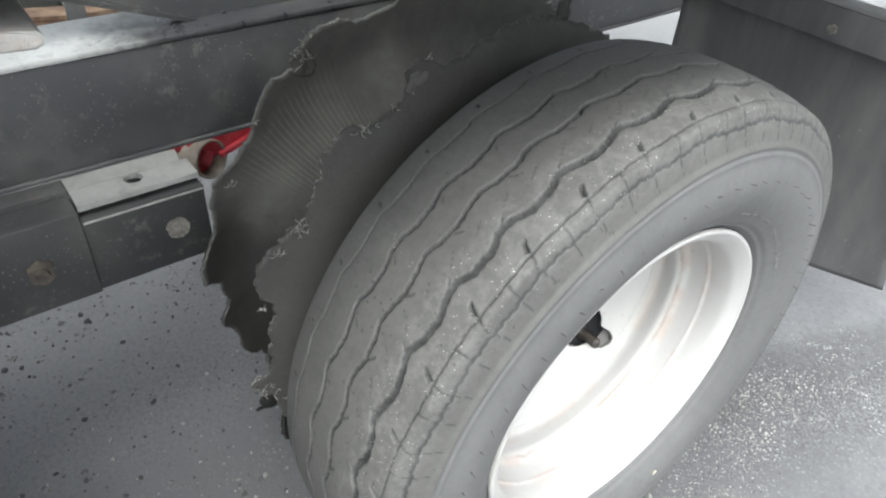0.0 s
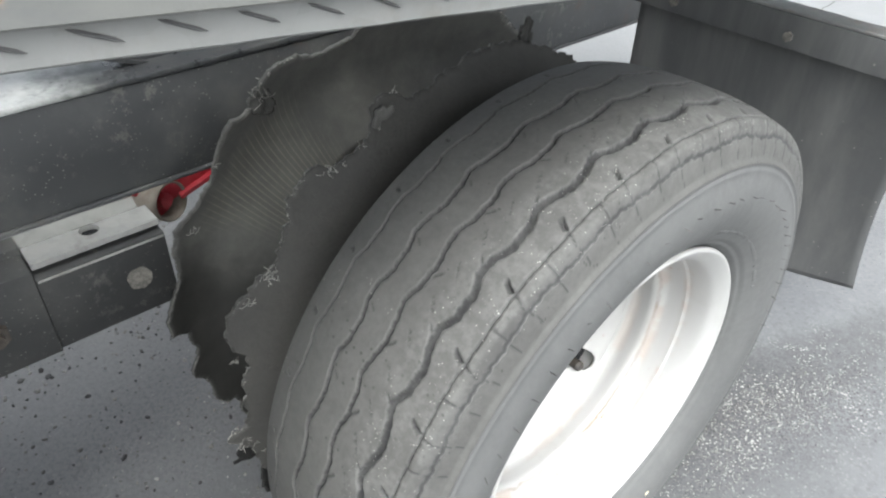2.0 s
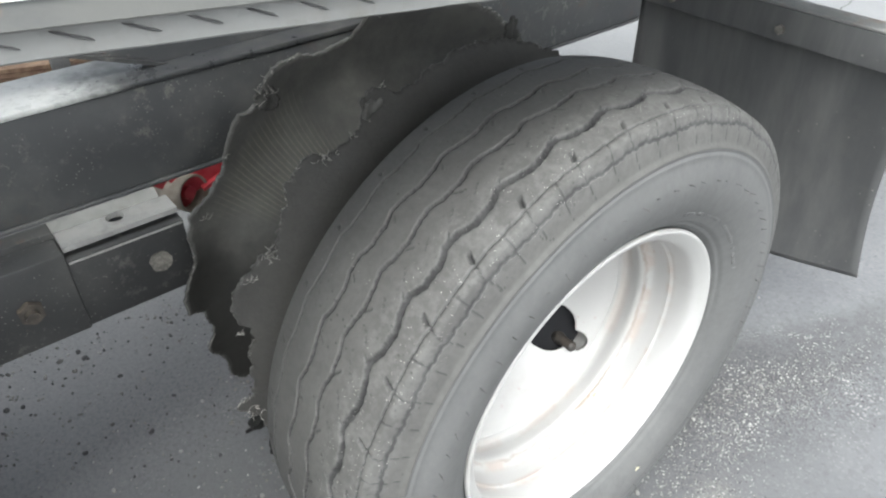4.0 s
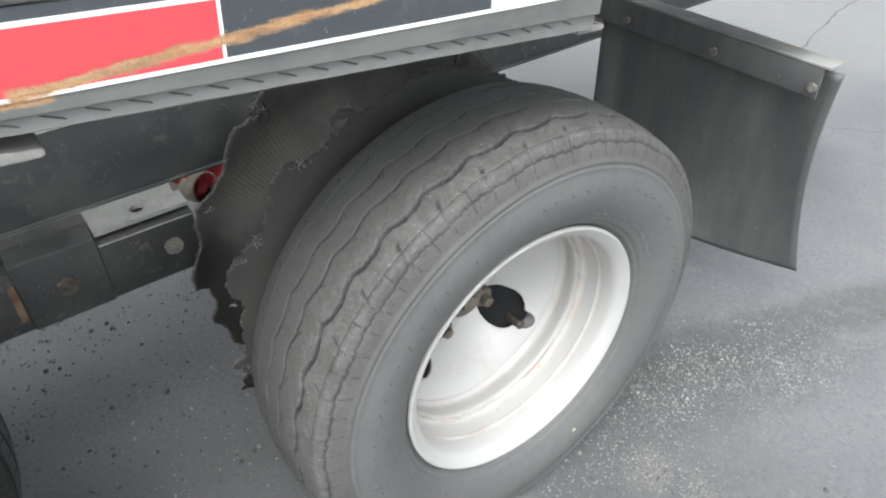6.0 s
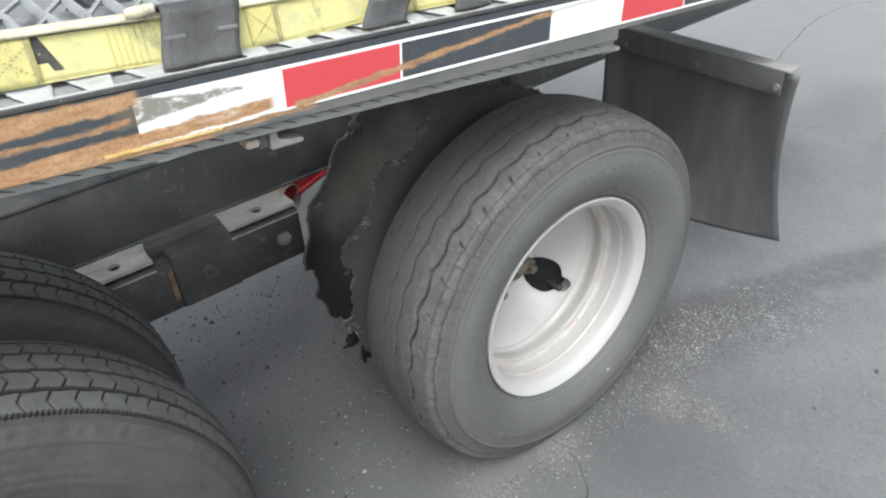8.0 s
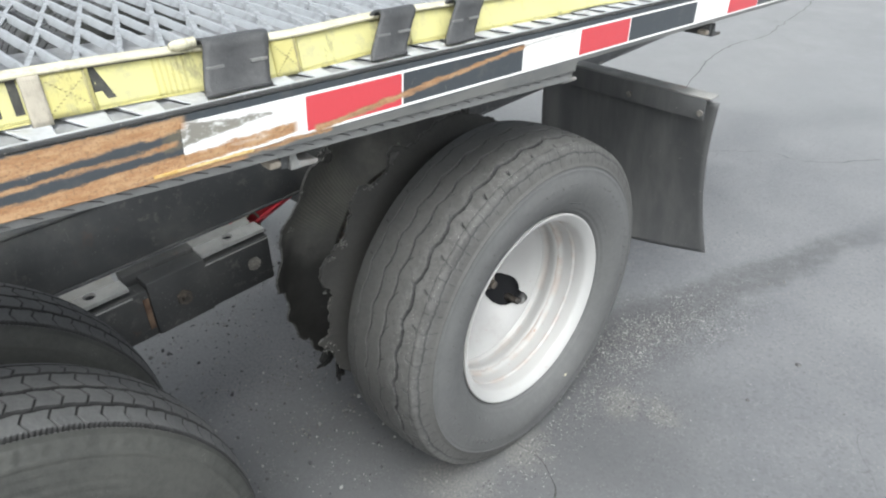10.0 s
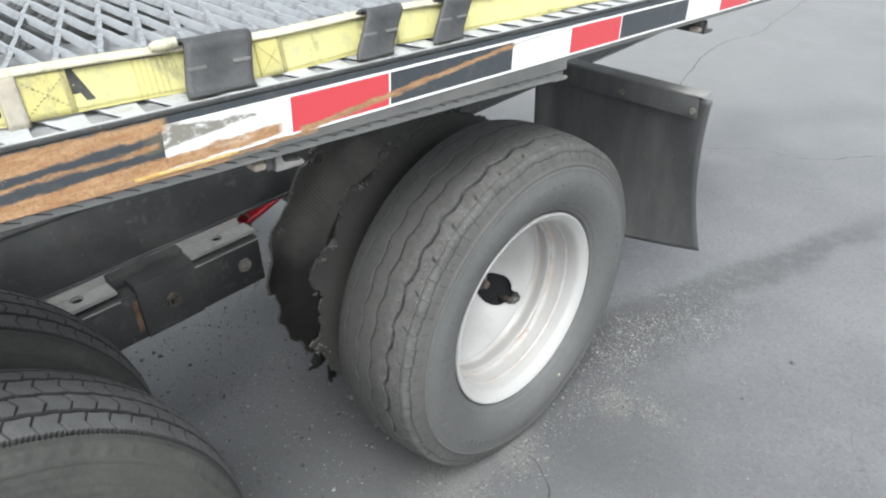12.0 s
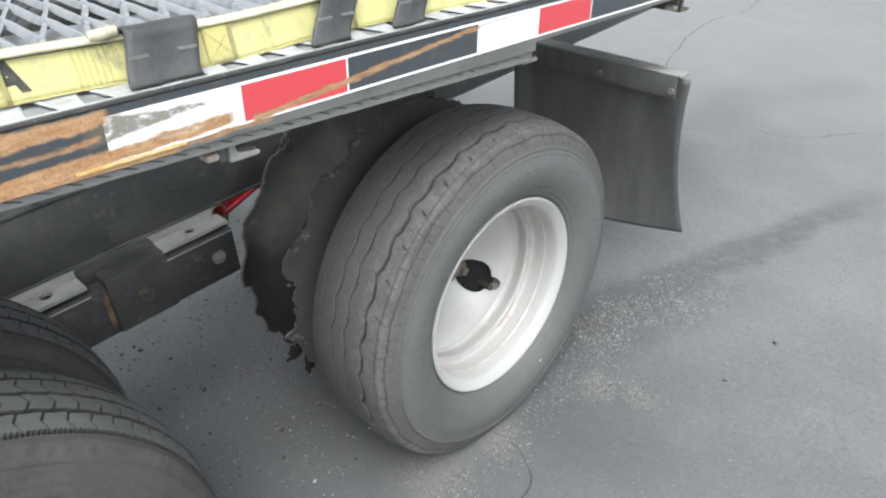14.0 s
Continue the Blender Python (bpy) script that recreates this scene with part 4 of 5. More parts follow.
inner_wheel = thing("inner_wheel", "grimy dark inner dual wheel inside blown tyre", "wheel", "trailer wheels", Matrix.Translation((-0.345, 0, AXLE_Z)))
build_rim(inner_wheel, dished=False, paint=GREASE)

# wheels on the far side
for y in (0.0, SECOND_Y):
    for x in (-2.233, -1.948):
        copy_thing(ribbed, Matrix.Translation((x, y, AXLE_Z)) @ pose(0, 0, 0, 20, 0, 180))

# ---- axles and chassis ----
for y in (0.0, SECOND_Y):
    axle = thing("axle", "black steel axle beam under the trailer", "axle", "axles", Matrix.Translation((0, y, AXLE_Z)))
    bm = bmesh.new()
    rod(bm, (-2.0, 0, 0), (-0.46, 0, 0), 0.05, 32)
    part("axle_tube", bm, CHASSIS, axle)

spring = thing("leaf_spring", "brown rusty leaf spring pack clamped to the axle", "leaf spring", "", Matrix.Translation((-1.40, -0.20, 0.430)))
for k in range(5):
    half = 0.48 - 0.075 * k
    bm = bmesh.new()
    rows_ = []
    for y in np.linspace(-half, half, 25):
        z = 0.10 * (y / 0.48) ** 2 - 0.011 * k
        rows_.append([bm.verts.new((dx, y, z + dz)) for dx, dz in ((-0.032, 0), (0.032, 0), (0.032, 0.009), (-0.032, 0.009))])
    for p, q in zip(rows_, rows_[1:]):
        for e in range(4):
            bm.faces.new((p[e], q[e], q[(e + 1) % 4], p[(e + 1) % 4]))
    bm.faces.new(rows_[0])
    bm.faces.new(rows_[-1][::-1])
    part("leaf", bm, RUSTY, spring)
for y in (-0.07, 0.10):
    part("clamp", boxed(0.033, 0.045, y - 0.02, y + 0.02, -0.065, 0.045, bevel=0.003), CHASSIS, spring, "black spring clamp")

frame_rail = thing("frame_rail", "black painted steel main frame beam, dusty", "beam", "", Matrix.Identity(4))
BEAM_X = -0.602
bm = bmesh.new()
box(bm, BEAM_X - 0.010, BEAM_X, -4.0, 1.9, 0.514, 0.656, 0.0015)
part("web", bm, CHASSIS, frame_rail)
part("top_flange", boxed(BEAM_X - 0.11, BEAM_X + 0.003, -4.0, 1.9, 0.6565, 0.666, bevel=0.003), GLOSSY, frame_rail, "top flange with a white patch")
part("bottom_flange", boxed(BEAM_X - 0.11, BEAM_X + 0.003, -4.0, 1.9, 0.506, 0.5135, bevel=0.003), CHASSIS, frame_rail)
hanger = thing("spring_hanger", "black box hanger with scraped pale top plates", "bracket", "", Matrix.Identity(4))
HX0, HX1 = -0.600, -0.535
part("box_body", boxed(HX0, HX1, -1.5, -0.312, 0.362, 0.478, bevel=0.004), HANGER, hanger)
part("cover_plate", boxed(HX0 + 0.01, HX1 + 0.008, -0.605, -0.474, 0.364, 0.496, bevel=0.004), HANGER, hanger, "black cover plate over the box")
for y0, y1, hole in ((-0.472, -0.314, -0.392), (-0.80, -0.634, -0.70)):
    bm = bmesh.new()
    ring = [bm.verts.new((-0.5740 + 0.0125 * math.cos(a), hole + 0.0125 * math.sin(a), 0.4905)) for a in np.linspace(0, 2 * np.pi, 24, endpoint=False)]
    rim4 = []
    for k, a in enumerate(np.linspace(0, 2 * np.pi, 24, endpoint=False)):
        c, s = math.cos(a), math.sin(a)
        f = 1 / max(abs(c), abs(s))
        px, py = c * f, s * f
        rim4.append(bm.verts.new((-0.5645 + px * 0.0215, (y0 + y1) / 2 + py * (y1 - y0) / 2, 0.4905)))
    for k in range(24):
        bm.faces.new((ring[k], ring[(k + 1) % 24], rim4[(k + 1) % 24], rim4[k]))
    top = part("top_plate", bm, PALE, hanger, "scraped pale steel plate with a bolt hole", False)
    mod = top.modifiers.new("thick", "SOLIDIFY")
    mod.thickness, mod.offset = 0.008, 0.0
    part("plate_lip", boxed(-0.5425, -0.5345, y0, y1, 0.4705, 0.4745, bevel=0.001), PALE, hanger, "thin bright lower lip of the plate")
    part("hole_shadow_tube", rod(bmesh.new(), (-0.5740, hole, 0.470), (-0.5740, hole, 0.4862), 0.019, 16), HUB_DARK, hanger, "dark tube that stands for the shade in the bolt hole")
for y0, y1 in ((-0.472, -0.314), (-0.80, -0.634)):
    bm = bmesh.new()
    corner = [(-0.5862, 0.4865), (-0.5862, 0.4950), (-0.6005, 0.5050), (-0.6005, 0.4865)]
    ends = [[bm.verts.new((q, y, w_)) for q, w_ in corner] for y in (y0 - 0.004, y1 - 0.01)]
    bm.faces.new(ends[0])
    bm.faces.new(ends[1][::-1])
    for e in range(4):
        bm.faces.new((ends[0][e], ends[1][e], ends[1][(e + 1) % 4], ends[0][(e + 1) % 4]))
    part("rear_riser", bm, RISER, hanger, "mottled grey riser against the beam", False)
for y0, y1 in ((-1.5, -0.802), (-0.632, -0.474)):
    part("spacer_bar", boxed(-0.6012, -0.572, y0, y1, 0.4785, 0.5055, bevel=0.001), HANGER, hanger, "black spacer bar under the beam")
bm = bmesh.new()
rod(bm, (-0.535, -0.536, 0.43), (-0.518, -0.536, 0.43), 0.017, 6)
rod(bm, (-0.518, -0.536, 0.43), (-0.508, -0.536, 0.43), 0.009, 12)
part("bolt", bm, GREASE, hanger, "grimy hex bolt")
bm = bmesh.new()
rod(bm, (-0.536, -0.358, 0.422), (-0.5325, -0.358, 0.422), 0.0165, 28)
for v in bm.verts:
    off = v.co - Vector((v.co.x, -0.358, 0.422))
    v.co += off * 0.14 * noise.noise(Vector((off.y * 130, off.z * 130, 1.7)))
part("weld_plug", bm, PLUG, hanger, "pale round scraped plug")
part("rust_seam", boxed(-0.534, -0.5315, -0.618, -0.606, 0.385, 0.46, bevel=0.001), RUSTY, hanger, "orange rusty seam")

# red part with a beige collar, behind the hanger
red = thing("brake_lever", "red lever with beige steel collar behind hanger", "lever", "", Matrix.Translation((-0.789, -0.219, 0.358)))
d = Vector((0.91, 0.38, 0.10)).normalized()
bm = bmesh.new()
rod(bm, d * -0.07, d * 0.006, 0.036, 32, caps=False)
collar = part("collar", bm, BEIGE, red, "dirty beige steel collar")
mod = collar.modifiers.new("thick", "SOLIDIFY")
mod.thickness = 0.004
bm = bmesh.new()
rod(bm, d * -0.07, d * -0.024, 0.0315, 32)
rod(bm, d * -0.024, d * -0.004, 0.013, 20)
box(bm, -0.022, -0.008, -0.003, 0.003, 0.0, 0.030, 0, d.to_track_quat("X", "Z").to_matrix().to_4x4())
part("hub", bm, RED, red, "red plastic centre")
bm = bmesh.new()
side, up = Vector((0, 0.95, 0.31)).normalized(), Vector((0, -0.31, 0.95)).normalized()
m = Matrix(((*side, 0), (*up, 0), (1, 0, 0, 0), (0, 0, 0, 1))).transposed()
box(bm, -0.02, 0.40, -0.012, 0.045, -0.030, -0.012, 0.004, m)
box(bm, 0.02, 0.40, -0.013, -0.004, -0.013, 0.0, 0.002, m)
part("lever", bm, RED, red, "red flat lever bar")
bm = bmesh.new()
box(bm, -0.012, 0.012, -0.075, 0.055, -0.013, 0.013, 0.005, Matrix.Translation((-0.035, -0.040, 0.026)) @ Matrix.Rotation(radians(-42), 4, "X"))
part("tail", bm, RED, red, "red tail of the lever")

# ---- mud flap ----
flap = thing("mud_flap", "black rubber mud flap, bowed backwards, on steel angle", "mud flap", "", Matrix.Identity(4))
u = np.linspace(0, 1, 34)
w = np.linspace(0, 1, 40)
uu, ww = np.meshgrid(u, w, indexing="ij")
fx = -0.50 + uu * 0.540 - 0.016 * np.sin(ww * 3.14) * uu - 0.026 * ww * uu
fy = 0.660 + 0.175 * ww ** 1.25 * uu ** 1.15 + 0.006 * np.sin(uu * 7.0 + 0.6) * ww
fz = 0.660 - 0.532 * ww + 0.006 * np.sin(uu * 5) * ww
sheet = grid("rubber_sheet", np.stack([fx, fy, fz], -1), FLAP, flap, "black dusty rubber sheet")
mod = sheet.modifiers.new("thick", "SOLIDIFY")
mod.thickness, mod.offset = 0.008, 0.0
# one angle in two colours: pale top leg, dark front leg
part("angle_top", boxed(-0.6015, 0.024, 0.640, 0.685, 0.668, 0.673, bevel=0.0015), PALE_ANGLE, flap, "pale angle top")
part("angle_front", boxed(-0.6015, 0.014, 0.640, 0.645, 0.612, 0.6675, bevel=0.0015), FLAP, flap, "black angle front")
for x in (-0.42, -0.20, 0.004):
    bm = bmesh.new()
    rod(bm, (x, 0.642, 0.632), (x, 0.634, 0.632), 0.0085, 6)
    part("bolt", bm, PLUG, flap, "small pale weathered bolt")
# ---- deck ----
rail = thing("side_rail", "black steel deck side rail with rust scrapes", "rail", "", DECK)
RAIL_Y0, RAIL_Y1 = -1.9, 1.42


def rail_foot(y):
    return -0.0585 if y > 0.03 else -0.0590 - 0.022 * (max(y, -0.9) + 0.65)


bm = bmesh.new()
rows_ = []
for y in (RAIL_Y0, -0.9, -0.6, -0.3, 0.0299, 0.0301, RAIL_Y1):
    f = rail_foot(y)
    rows_.append([bm.verts.new(q) for q in ((-0.006, y, f), (-0.001, y, f), (0.0, y, f + 0.001), (0.0, y, 0.0078), (-0.001, y, 0.0088), (-0.006, y, 0.0088))])
for p, q in zip(rows_, rows_[1:]):
    for e in range(6):
        bm.faces.new((p[e], q[e], q[(e + 1) % 6], p[(e + 1) % 6]))
bm.faces.new(rows_[0])
bm.faces.new(rows_[-1][::-1])
part("face", bm, RAIL, rail, "black painted face scraped to orange rust")
part("bottom_flange", boxed(-0.110, -0.0065, RAIL_Y0, RAIL_Y1, -0.0585, -0.0535, bevel=0.001), CHASSIS, rail)
stained = thing("reflective_tape", "yellowed scuffed border strip under rust scrape", "tape", "reflective tape strips", DECK)
part("border", boxed(-0.0004, 0.0016, -0.735, -0.615, -0.0520, -0.0490, bevel=0), STAINED, stained, "yellowed tape border", smooth=False)


def tape(name, y0, y1, material, label):
    t = thing("reflective_tape", label, "tape", "reflective tape strips", DECK)
    part(name, boxed(-0.0004, 0.0012, y0, y1, -0.0465, -0.0035, bevel=0), material, t, smooth=False)
    for z0, z1 in ((-0.0500, -0.0467), (-0.0033, 0.0)):
        part("border", boxed(-0.0004, 0.0012, y0, y1, z0, z1, bevel=0), TAPE_WHITE, t, "white tape border", smooth=False)
    if material is TAPE_RED:
        part("border", boxed(-0.0004, 0.0012, y1 + 0.0002, y1 + 0.003, -0.05, 0.0, bevel=0), TAPE_WHITE, t, "white tape border", smooth=False)


STARTS = [(-0.698, -0.539, -0.384), (-0.124, 0.032, 0.189), (0.452, 0.608, 0.765), (1.03, 1.185, 1.34), (-1.27, -1.112, -0.957)]
for a, b, c in STARTS:
    tape("white_strip", a, b - 0.0003, TAPE_WHITE, "white reflective tape strip on the side rail")
    tape("red_strip", b, c, TAPE_RED, "red reflective tape strip with white border")
for (a, b, c), nxt in zip(STARTS[:3], (-0.124, 0.452, 1.03)):
    lines = thing("reflective_tape", "thin white border lines on black rail", "tape", "reflective tape strips", DECK)
    for z0, z1 in ((-0.0500, -0.0467), (-0.0033, 0.0)):
        part("border", boxed(-0.0004, 0.0012, c + 0.0034, nxt - 0.0005, z0, z1, bevel=0), TAPE_WHITE, lines, "white tape border", smooth=False)

# crossmember angles whose ends show under the rail
for k in range(-2, 3):
    y = -0.553 + 0.574 * k
    c = thing("deck_crossmember", "weathered steel angle crossmember under the deck", "crossmember", "deck crossmembers", DECK @ Matrix.Translation((0, y, 0)))
    part("beam", boxed(-1.9, -0.2205, -0.0035, 0.0030, -0.0935, -0.0695, bevel=0.001), CHASSIS, c, "black painted beam")
    part("weld_plate", boxed(-0.075, -0.0190, -0.0155, -0.0050, -0.096, -0.0695, bevel=0.0015), CHASSIS, c, "black stub plate beside the angle")
    part("beam_leg", boxed(-1.9, -0.2205, -0.0035, 0.0370, -0.0985, -0.0940, bevel=0.001), CHASSIS, c, "black painted lower leg")
    section = [(-0.0040, -0.0695), (-0.0040, -0.0975), (-0.0030, -0.0990), (0.0345, -0.0990), (0.0375, -0.0975), (0.0380, -0.0945), (0.0360, -0.0925), (0.0110, -0.0902), (0.0065, -0.0885), (0.0045, -0.0845), (0.0035, -0.0695)]
    bm = bmesh.new()
    near_ = [bm.verts.new((-0.0145, q, w_)) for q, w_ in section]
    far_ = [bm.verts.new((-0.220, q, w_)) for q, w_ in section]
    bm.faces.new(near_)
    bm.faces.new(far_[::-1])
    for e in range(len(section)):
        bm.faces.new((near_[e], far_[e], far_[(e + 1) % len(section)], near_[(e + 1) % len(section)]))
    bmesh.ops.bevel(bm, geom=[e for e in bm.edges if e.verts[0].co.x > -0.02 and e.verts[1].co.x > -0.02], offset=0.0010, segments=2, affect="EDGES")
    part("weld_lump", boxed(-0.040, -0.0165, -0.0330, -0.0152, -0.0925, -0.0820, bevel=0.004), BEIGE, c, "small rusty beige weld lump")
    part("angle_end", bm, PALE_ANGLE if k < 2 else CHASSIS, c, "weathered pale bare angle end")

# sheet added under the outer part of the deck to keep skylight off below
pan = thing("deck_light_block", "black sheet added under the outer deck edge to block light", "pan", "", DECK)
part("sheet", boxed(-0.27, -0.113, -1.9, 1.4, -0.0565, -0.0525, bevel=0.001), CHASSIS, pan)

# black gusset between the frame beam and the sloping deck
gusset = thing("deck_gusset", "black steel gusset plate between frame and deck", "gusset", "", Matrix.Identity(4))
bm = bmesh.new()
under = [(-1.6, 0.80), (-0.70, 0.797), (-0.404, 0.722), (-0.25, 0.6675), (1.6, 0.6675)]
rows_ = []
for y, z in under:
    top = 0.868 - 0.0732 * y
    rows_.append([bm.verts.new((x, y, q)) for x, q in ((-0.646, z), (-0.640, z), (-0.640, top), (-0.646, top))])
for p, q in zip(rows_, rows_[1:]):
    for e in range(4):
        bm.faces.new((p[e], q[e], q[(e + 1) % 4], p[(e + 1) % 4]))
bm.faces.new(rows_[0])
bm.faces.new(rows_[-1][::-1])
part("web", bm, CHASSIS, gusset)
bm = bmesh.new()
rows_ = [[bm.verts.new((x, y, z + dz)) for x, dz in ((-0.656, -0.0062), (-0.632, -0.0062), (-0.632, -0.0004), (-0.656, -0.0004))] for y, z in under[:4]]
for p, q in zip(rows_, rows_[1:]):
    for e in range(4):
        bm.faces.new((p[e], q[e], q[(e + 1) % 4], p[(e + 1) % 4]))
bm.faces.new(rows_[0])
bm.faces.new(rows_[-1][::-1])
part("edge_bar", bm, HANGER, gusset, "black flat bar along the sloping edge")

# tapering strip of tread plate under the rail
ledge = thing("tread_plate", "galvanised diamond tread plate strip below the rail", "plate", "", DECK)
PX = -0.0062


def plate_foot(y):
    return -0.0914 - 0.0299 * y


bm = bmesh.new()
rows_ = []
for y in np.linspace(-1.02, 0.030, 60):
    f = plate_foot(y) + 0.0002 * math.sin(y * 90)
    rows_.append([bm.verts.new(q) for q in ((PX - 0.004, y, rail_foot(y) + 0.004), (PX, y, rail_foot(y) + 0.004), (PX, y, f + 0.001), (PX - 0.001, y, f), (PX - 0.004, y, f))])
for p, q in zip(rows_, rows_[1:]):
    for e in range(5):
        bm.faces.new((p[e], q[e], q[(e + 1) % 5], p[(e + 1) % 5]))
bm.faces.new(rows_[0])
bm.faces.new(rows_[-1][::-1])
part("plate", bm, PLATE, ledge)


def lug(y, v, ang):
    """A raised lens-shaped bar on the strip."""
    bm = bmesh.new()
    c, n_ = math.cos(radians(ang)), math.sin(radians(ang))
    flat = [(a * c - b * n_, a * n_ + b * c) for a, b in ((-0.0095, 0), (-0.006, 0.0008), (0.006, 0.0008), (0.0095, 0), (0.006, -0.0008), (-0.006, -0.0008))]
    ring = [bm.verts.new((PX + 0.0001, p, q)) for p, q in flat]
    crest = [bm.verts.new((PX + 0.0018, a * c, a * n_)) for a in (-0.007, 0.007)]
    for q in ((ring[0], ring[1], crest[0]), (ring[1], ring[2], crest[1], crest[0]), (ring[2], ring[3], crest[1]), (ring[3], ring[4], crest[1]), (ring[4], ring[5], crest[0], crest[1]), (ring[5], ring[0], crest[0])):
        bm.faces.new(q)
    mesh = bpy.data.meshes.new("lug")
    bmesh.ops.recalc_face_normals(bm, faces=bm.faces)
    bm.to_mesh(mesh)
    bm.free()
    return mesh


long_lug = lug(0, 0, -20)
long_lug.materials.append(LUG)
for k in range(-16, 18):
    y = -0.505 + 0.029 * k
    if plate_foot(y) < rail_foot(y) - 0.008 and y < 0.02:
        ob = new("lug", long_lug)
        ob.parent = ledge
        ob.location = (0, y, rail_foot(y) - 0.0055)



# expanded metal deck: strands join in a slanted net
def strand(bm, a, b, z, wide, tall, lean, bow):
    """A bowed, twisted flat bar between two joints; it leaves the joint high and dips along its way."""
    a, b = Vector((*a, 0)), Vector((*b, 0))
    along = (b - a).normalized()
    across = Vector((-along.y, along.x, 0))
    ring = []
    for t in (-0.05, 0.08, 0.22, 0.42, 0.62, 0.80, 0.93, 1.05):
        tw = sstep(min(t, 1 - t), 0.0, 0.25)
        c = a.lerp(b, t) + across * (bow * math.sin(math.pi * min(max(t, 0), 1)))
        rise = 0.0022 * (1 - 2 * t)
        up = lean * (0.35 + 0.65 * tw)
        row = []
        for sx, sz in ((-1, -1), (1, -1), (1, 1), (-1, 1)):
            q = c + across * (sx * wide * 0.5 + sz * up)
            row.append(bm.verts.new((q.x, q.y, z + rise + sz * tall * (0.42 + 0.10 * tw))))
        ring.append(row)
    for p, q in zip(ring, ring[1:]):
        for k in range(4):
            bm.faces.new((p[k], q[k], q[(k + 1) % 4], p[(k + 1) % 4]))
    bm.faces.new(ring[0])
    bm.faces.new(ring[-1][::-1])


grating = thing("deck_grating", "galvanised expanded metal deck grating", "grating", "", DECK)
S1, S2 = (0.116, 0.003), (-0.086, 0.035)
GZ = 0.040


def strand_mesh(step, wide, tall, lean, bow):
    bm = bmesh.new()
    strand(bm, (0, 0), step, 0.0, wide, tall, lean, bow)
    mesh = bpy.data.meshes.new("strand")
    bmesh.ops.recalc_face_normals(bm, faces=bm.faces)
    bm.to_mesh(mesh)
    bm.free()
    mesh.materials.append(ZINC)
    return mesh


KINDS = ((S1, 0.0042, 0.0076, 0.0024, -0.0010), (S2, 0.0056, 0.0070, -0.0024, 0.0010))
STRANDS = [strand_mesh(*k) for k in KINDS]
rnd = random.Random(8)
bm = bmesh.new()
for i in range(-60, 60):
    for j in range(-40, 75):
        x = -0.227 + i * S1[0] + j * S2[0]
        y = -0.605 + i * S1[1] + j * S2[1]
        if not (-2.30 < x < -0.062 and -1.5 < y < 1.36):
            continue
        for (step, wide, tall, lean, bow), mesh in zip(KINDS, STRANDS):
            if not -2.34 < x + step[0] < -0.060:
                continue
            z = GZ + rnd.uniform(-0.0007, 0.0007)
            if x > -0.62 and -0.80 < y < 0.20:
                ob = new("strand", mesh)
                ob.parent = grating
                ob.location = (x, y, z)
            else:
                strand(bm, (x, y), (x + step[0], y + step[1]), z, wide, tall, lean, bow)
tagged(part("expanded_sheet", bm, ZINC, grating, smooth=False), kind="stuff")

# sheared edge of the sheet, lying on the rail, with a row of half-open slots
teeth = thing("grating_edge", "galvanised sheared grating edge with dark slots", "grating", "", DECK)
nx_, ny_ = 36, 2300
gx = np.linspace(-0.075, -0.0035, nx_)
gy = np.linspace(-1.12, 1.38, ny_)
verts = {}
bm = bmesh.new()


def slot(x, y):
    """Below 1 inside a slot: pointed at its inner end, wide and swept at its outer end."""
    u = (x + 0.058) / 0.051
    k = round((y + 0.752) / 0.0535)
    v = y + 0.752 - k * 0.0535
    left, right = -0.0090 * u, 0.0080 + 0.0150 * max(u, 0.0)
    mid, half = (left + right) / 2, max((right - left) / 2, 0.001)
    return 2 * u - 1, (v - mid) / half


for a_, x in enumerate(gx):
    for b_, y in enumerate(gy):
        a, b = slot(x, y)
        d2 = max(abs(a), abs(b))
        lip = 0.0006 * math.exp(-((b - 1.35) / 0.45) ** 2) * sstep(1 - abs(a), 0.0, 0.6) if abs(b) < 4 else 0.0
        verts[a_, b_] = bm.verts.new((x, y, 0.0135 + lip + 0.004 * max(0.0, -(x + 0.05) / 0.025)))
for a_ in range(nx_ - 1):
    for b_ in range(ny_ - 1):
        a, b = slot((gx[a_] + gx[a_ + 1]) / 2, (gy[b_] + gy[b_ + 1]) / 2)
        if max(abs(a), abs(b)) > 1.0:
            bm.faces.new((verts[a_, b_], verts[a_ + 1, b_], verts[a_ + 1, b_ + 1], verts[a_, b_ + 1]))
bmesh.ops.delete(bm, geom=[v for v in bm.verts if not v.link_faces], context="VERTS")
edge_ob = part("slotted_sheet", bm, EDGE_ZINC, teeth)
mod = edge_ob.modifiers.new("thick", "SOLIDIFY")
mod.thickness, mod.offset = 0.0025, 0.0
part("shelf", boxed(-0.345, -0.0065, -1.5, 1.38, 0.0050, 0.0105, bevel=0), SHELF, teeth, "grey zinc shelf under the slots", False)

part("front_lip", boxed(-0.0030, 0.0012, -1.12, 1.38, 0.0100, 0.0148, bevel=0.0008), HANGER, teeth, "grimy black front lip")

# ---- tie-down strap along the edge ----
strap = thing("tie_down_strap", "yellow tie-down webbing with black printed letters", "strap", "", DECK)
SX = -0.043


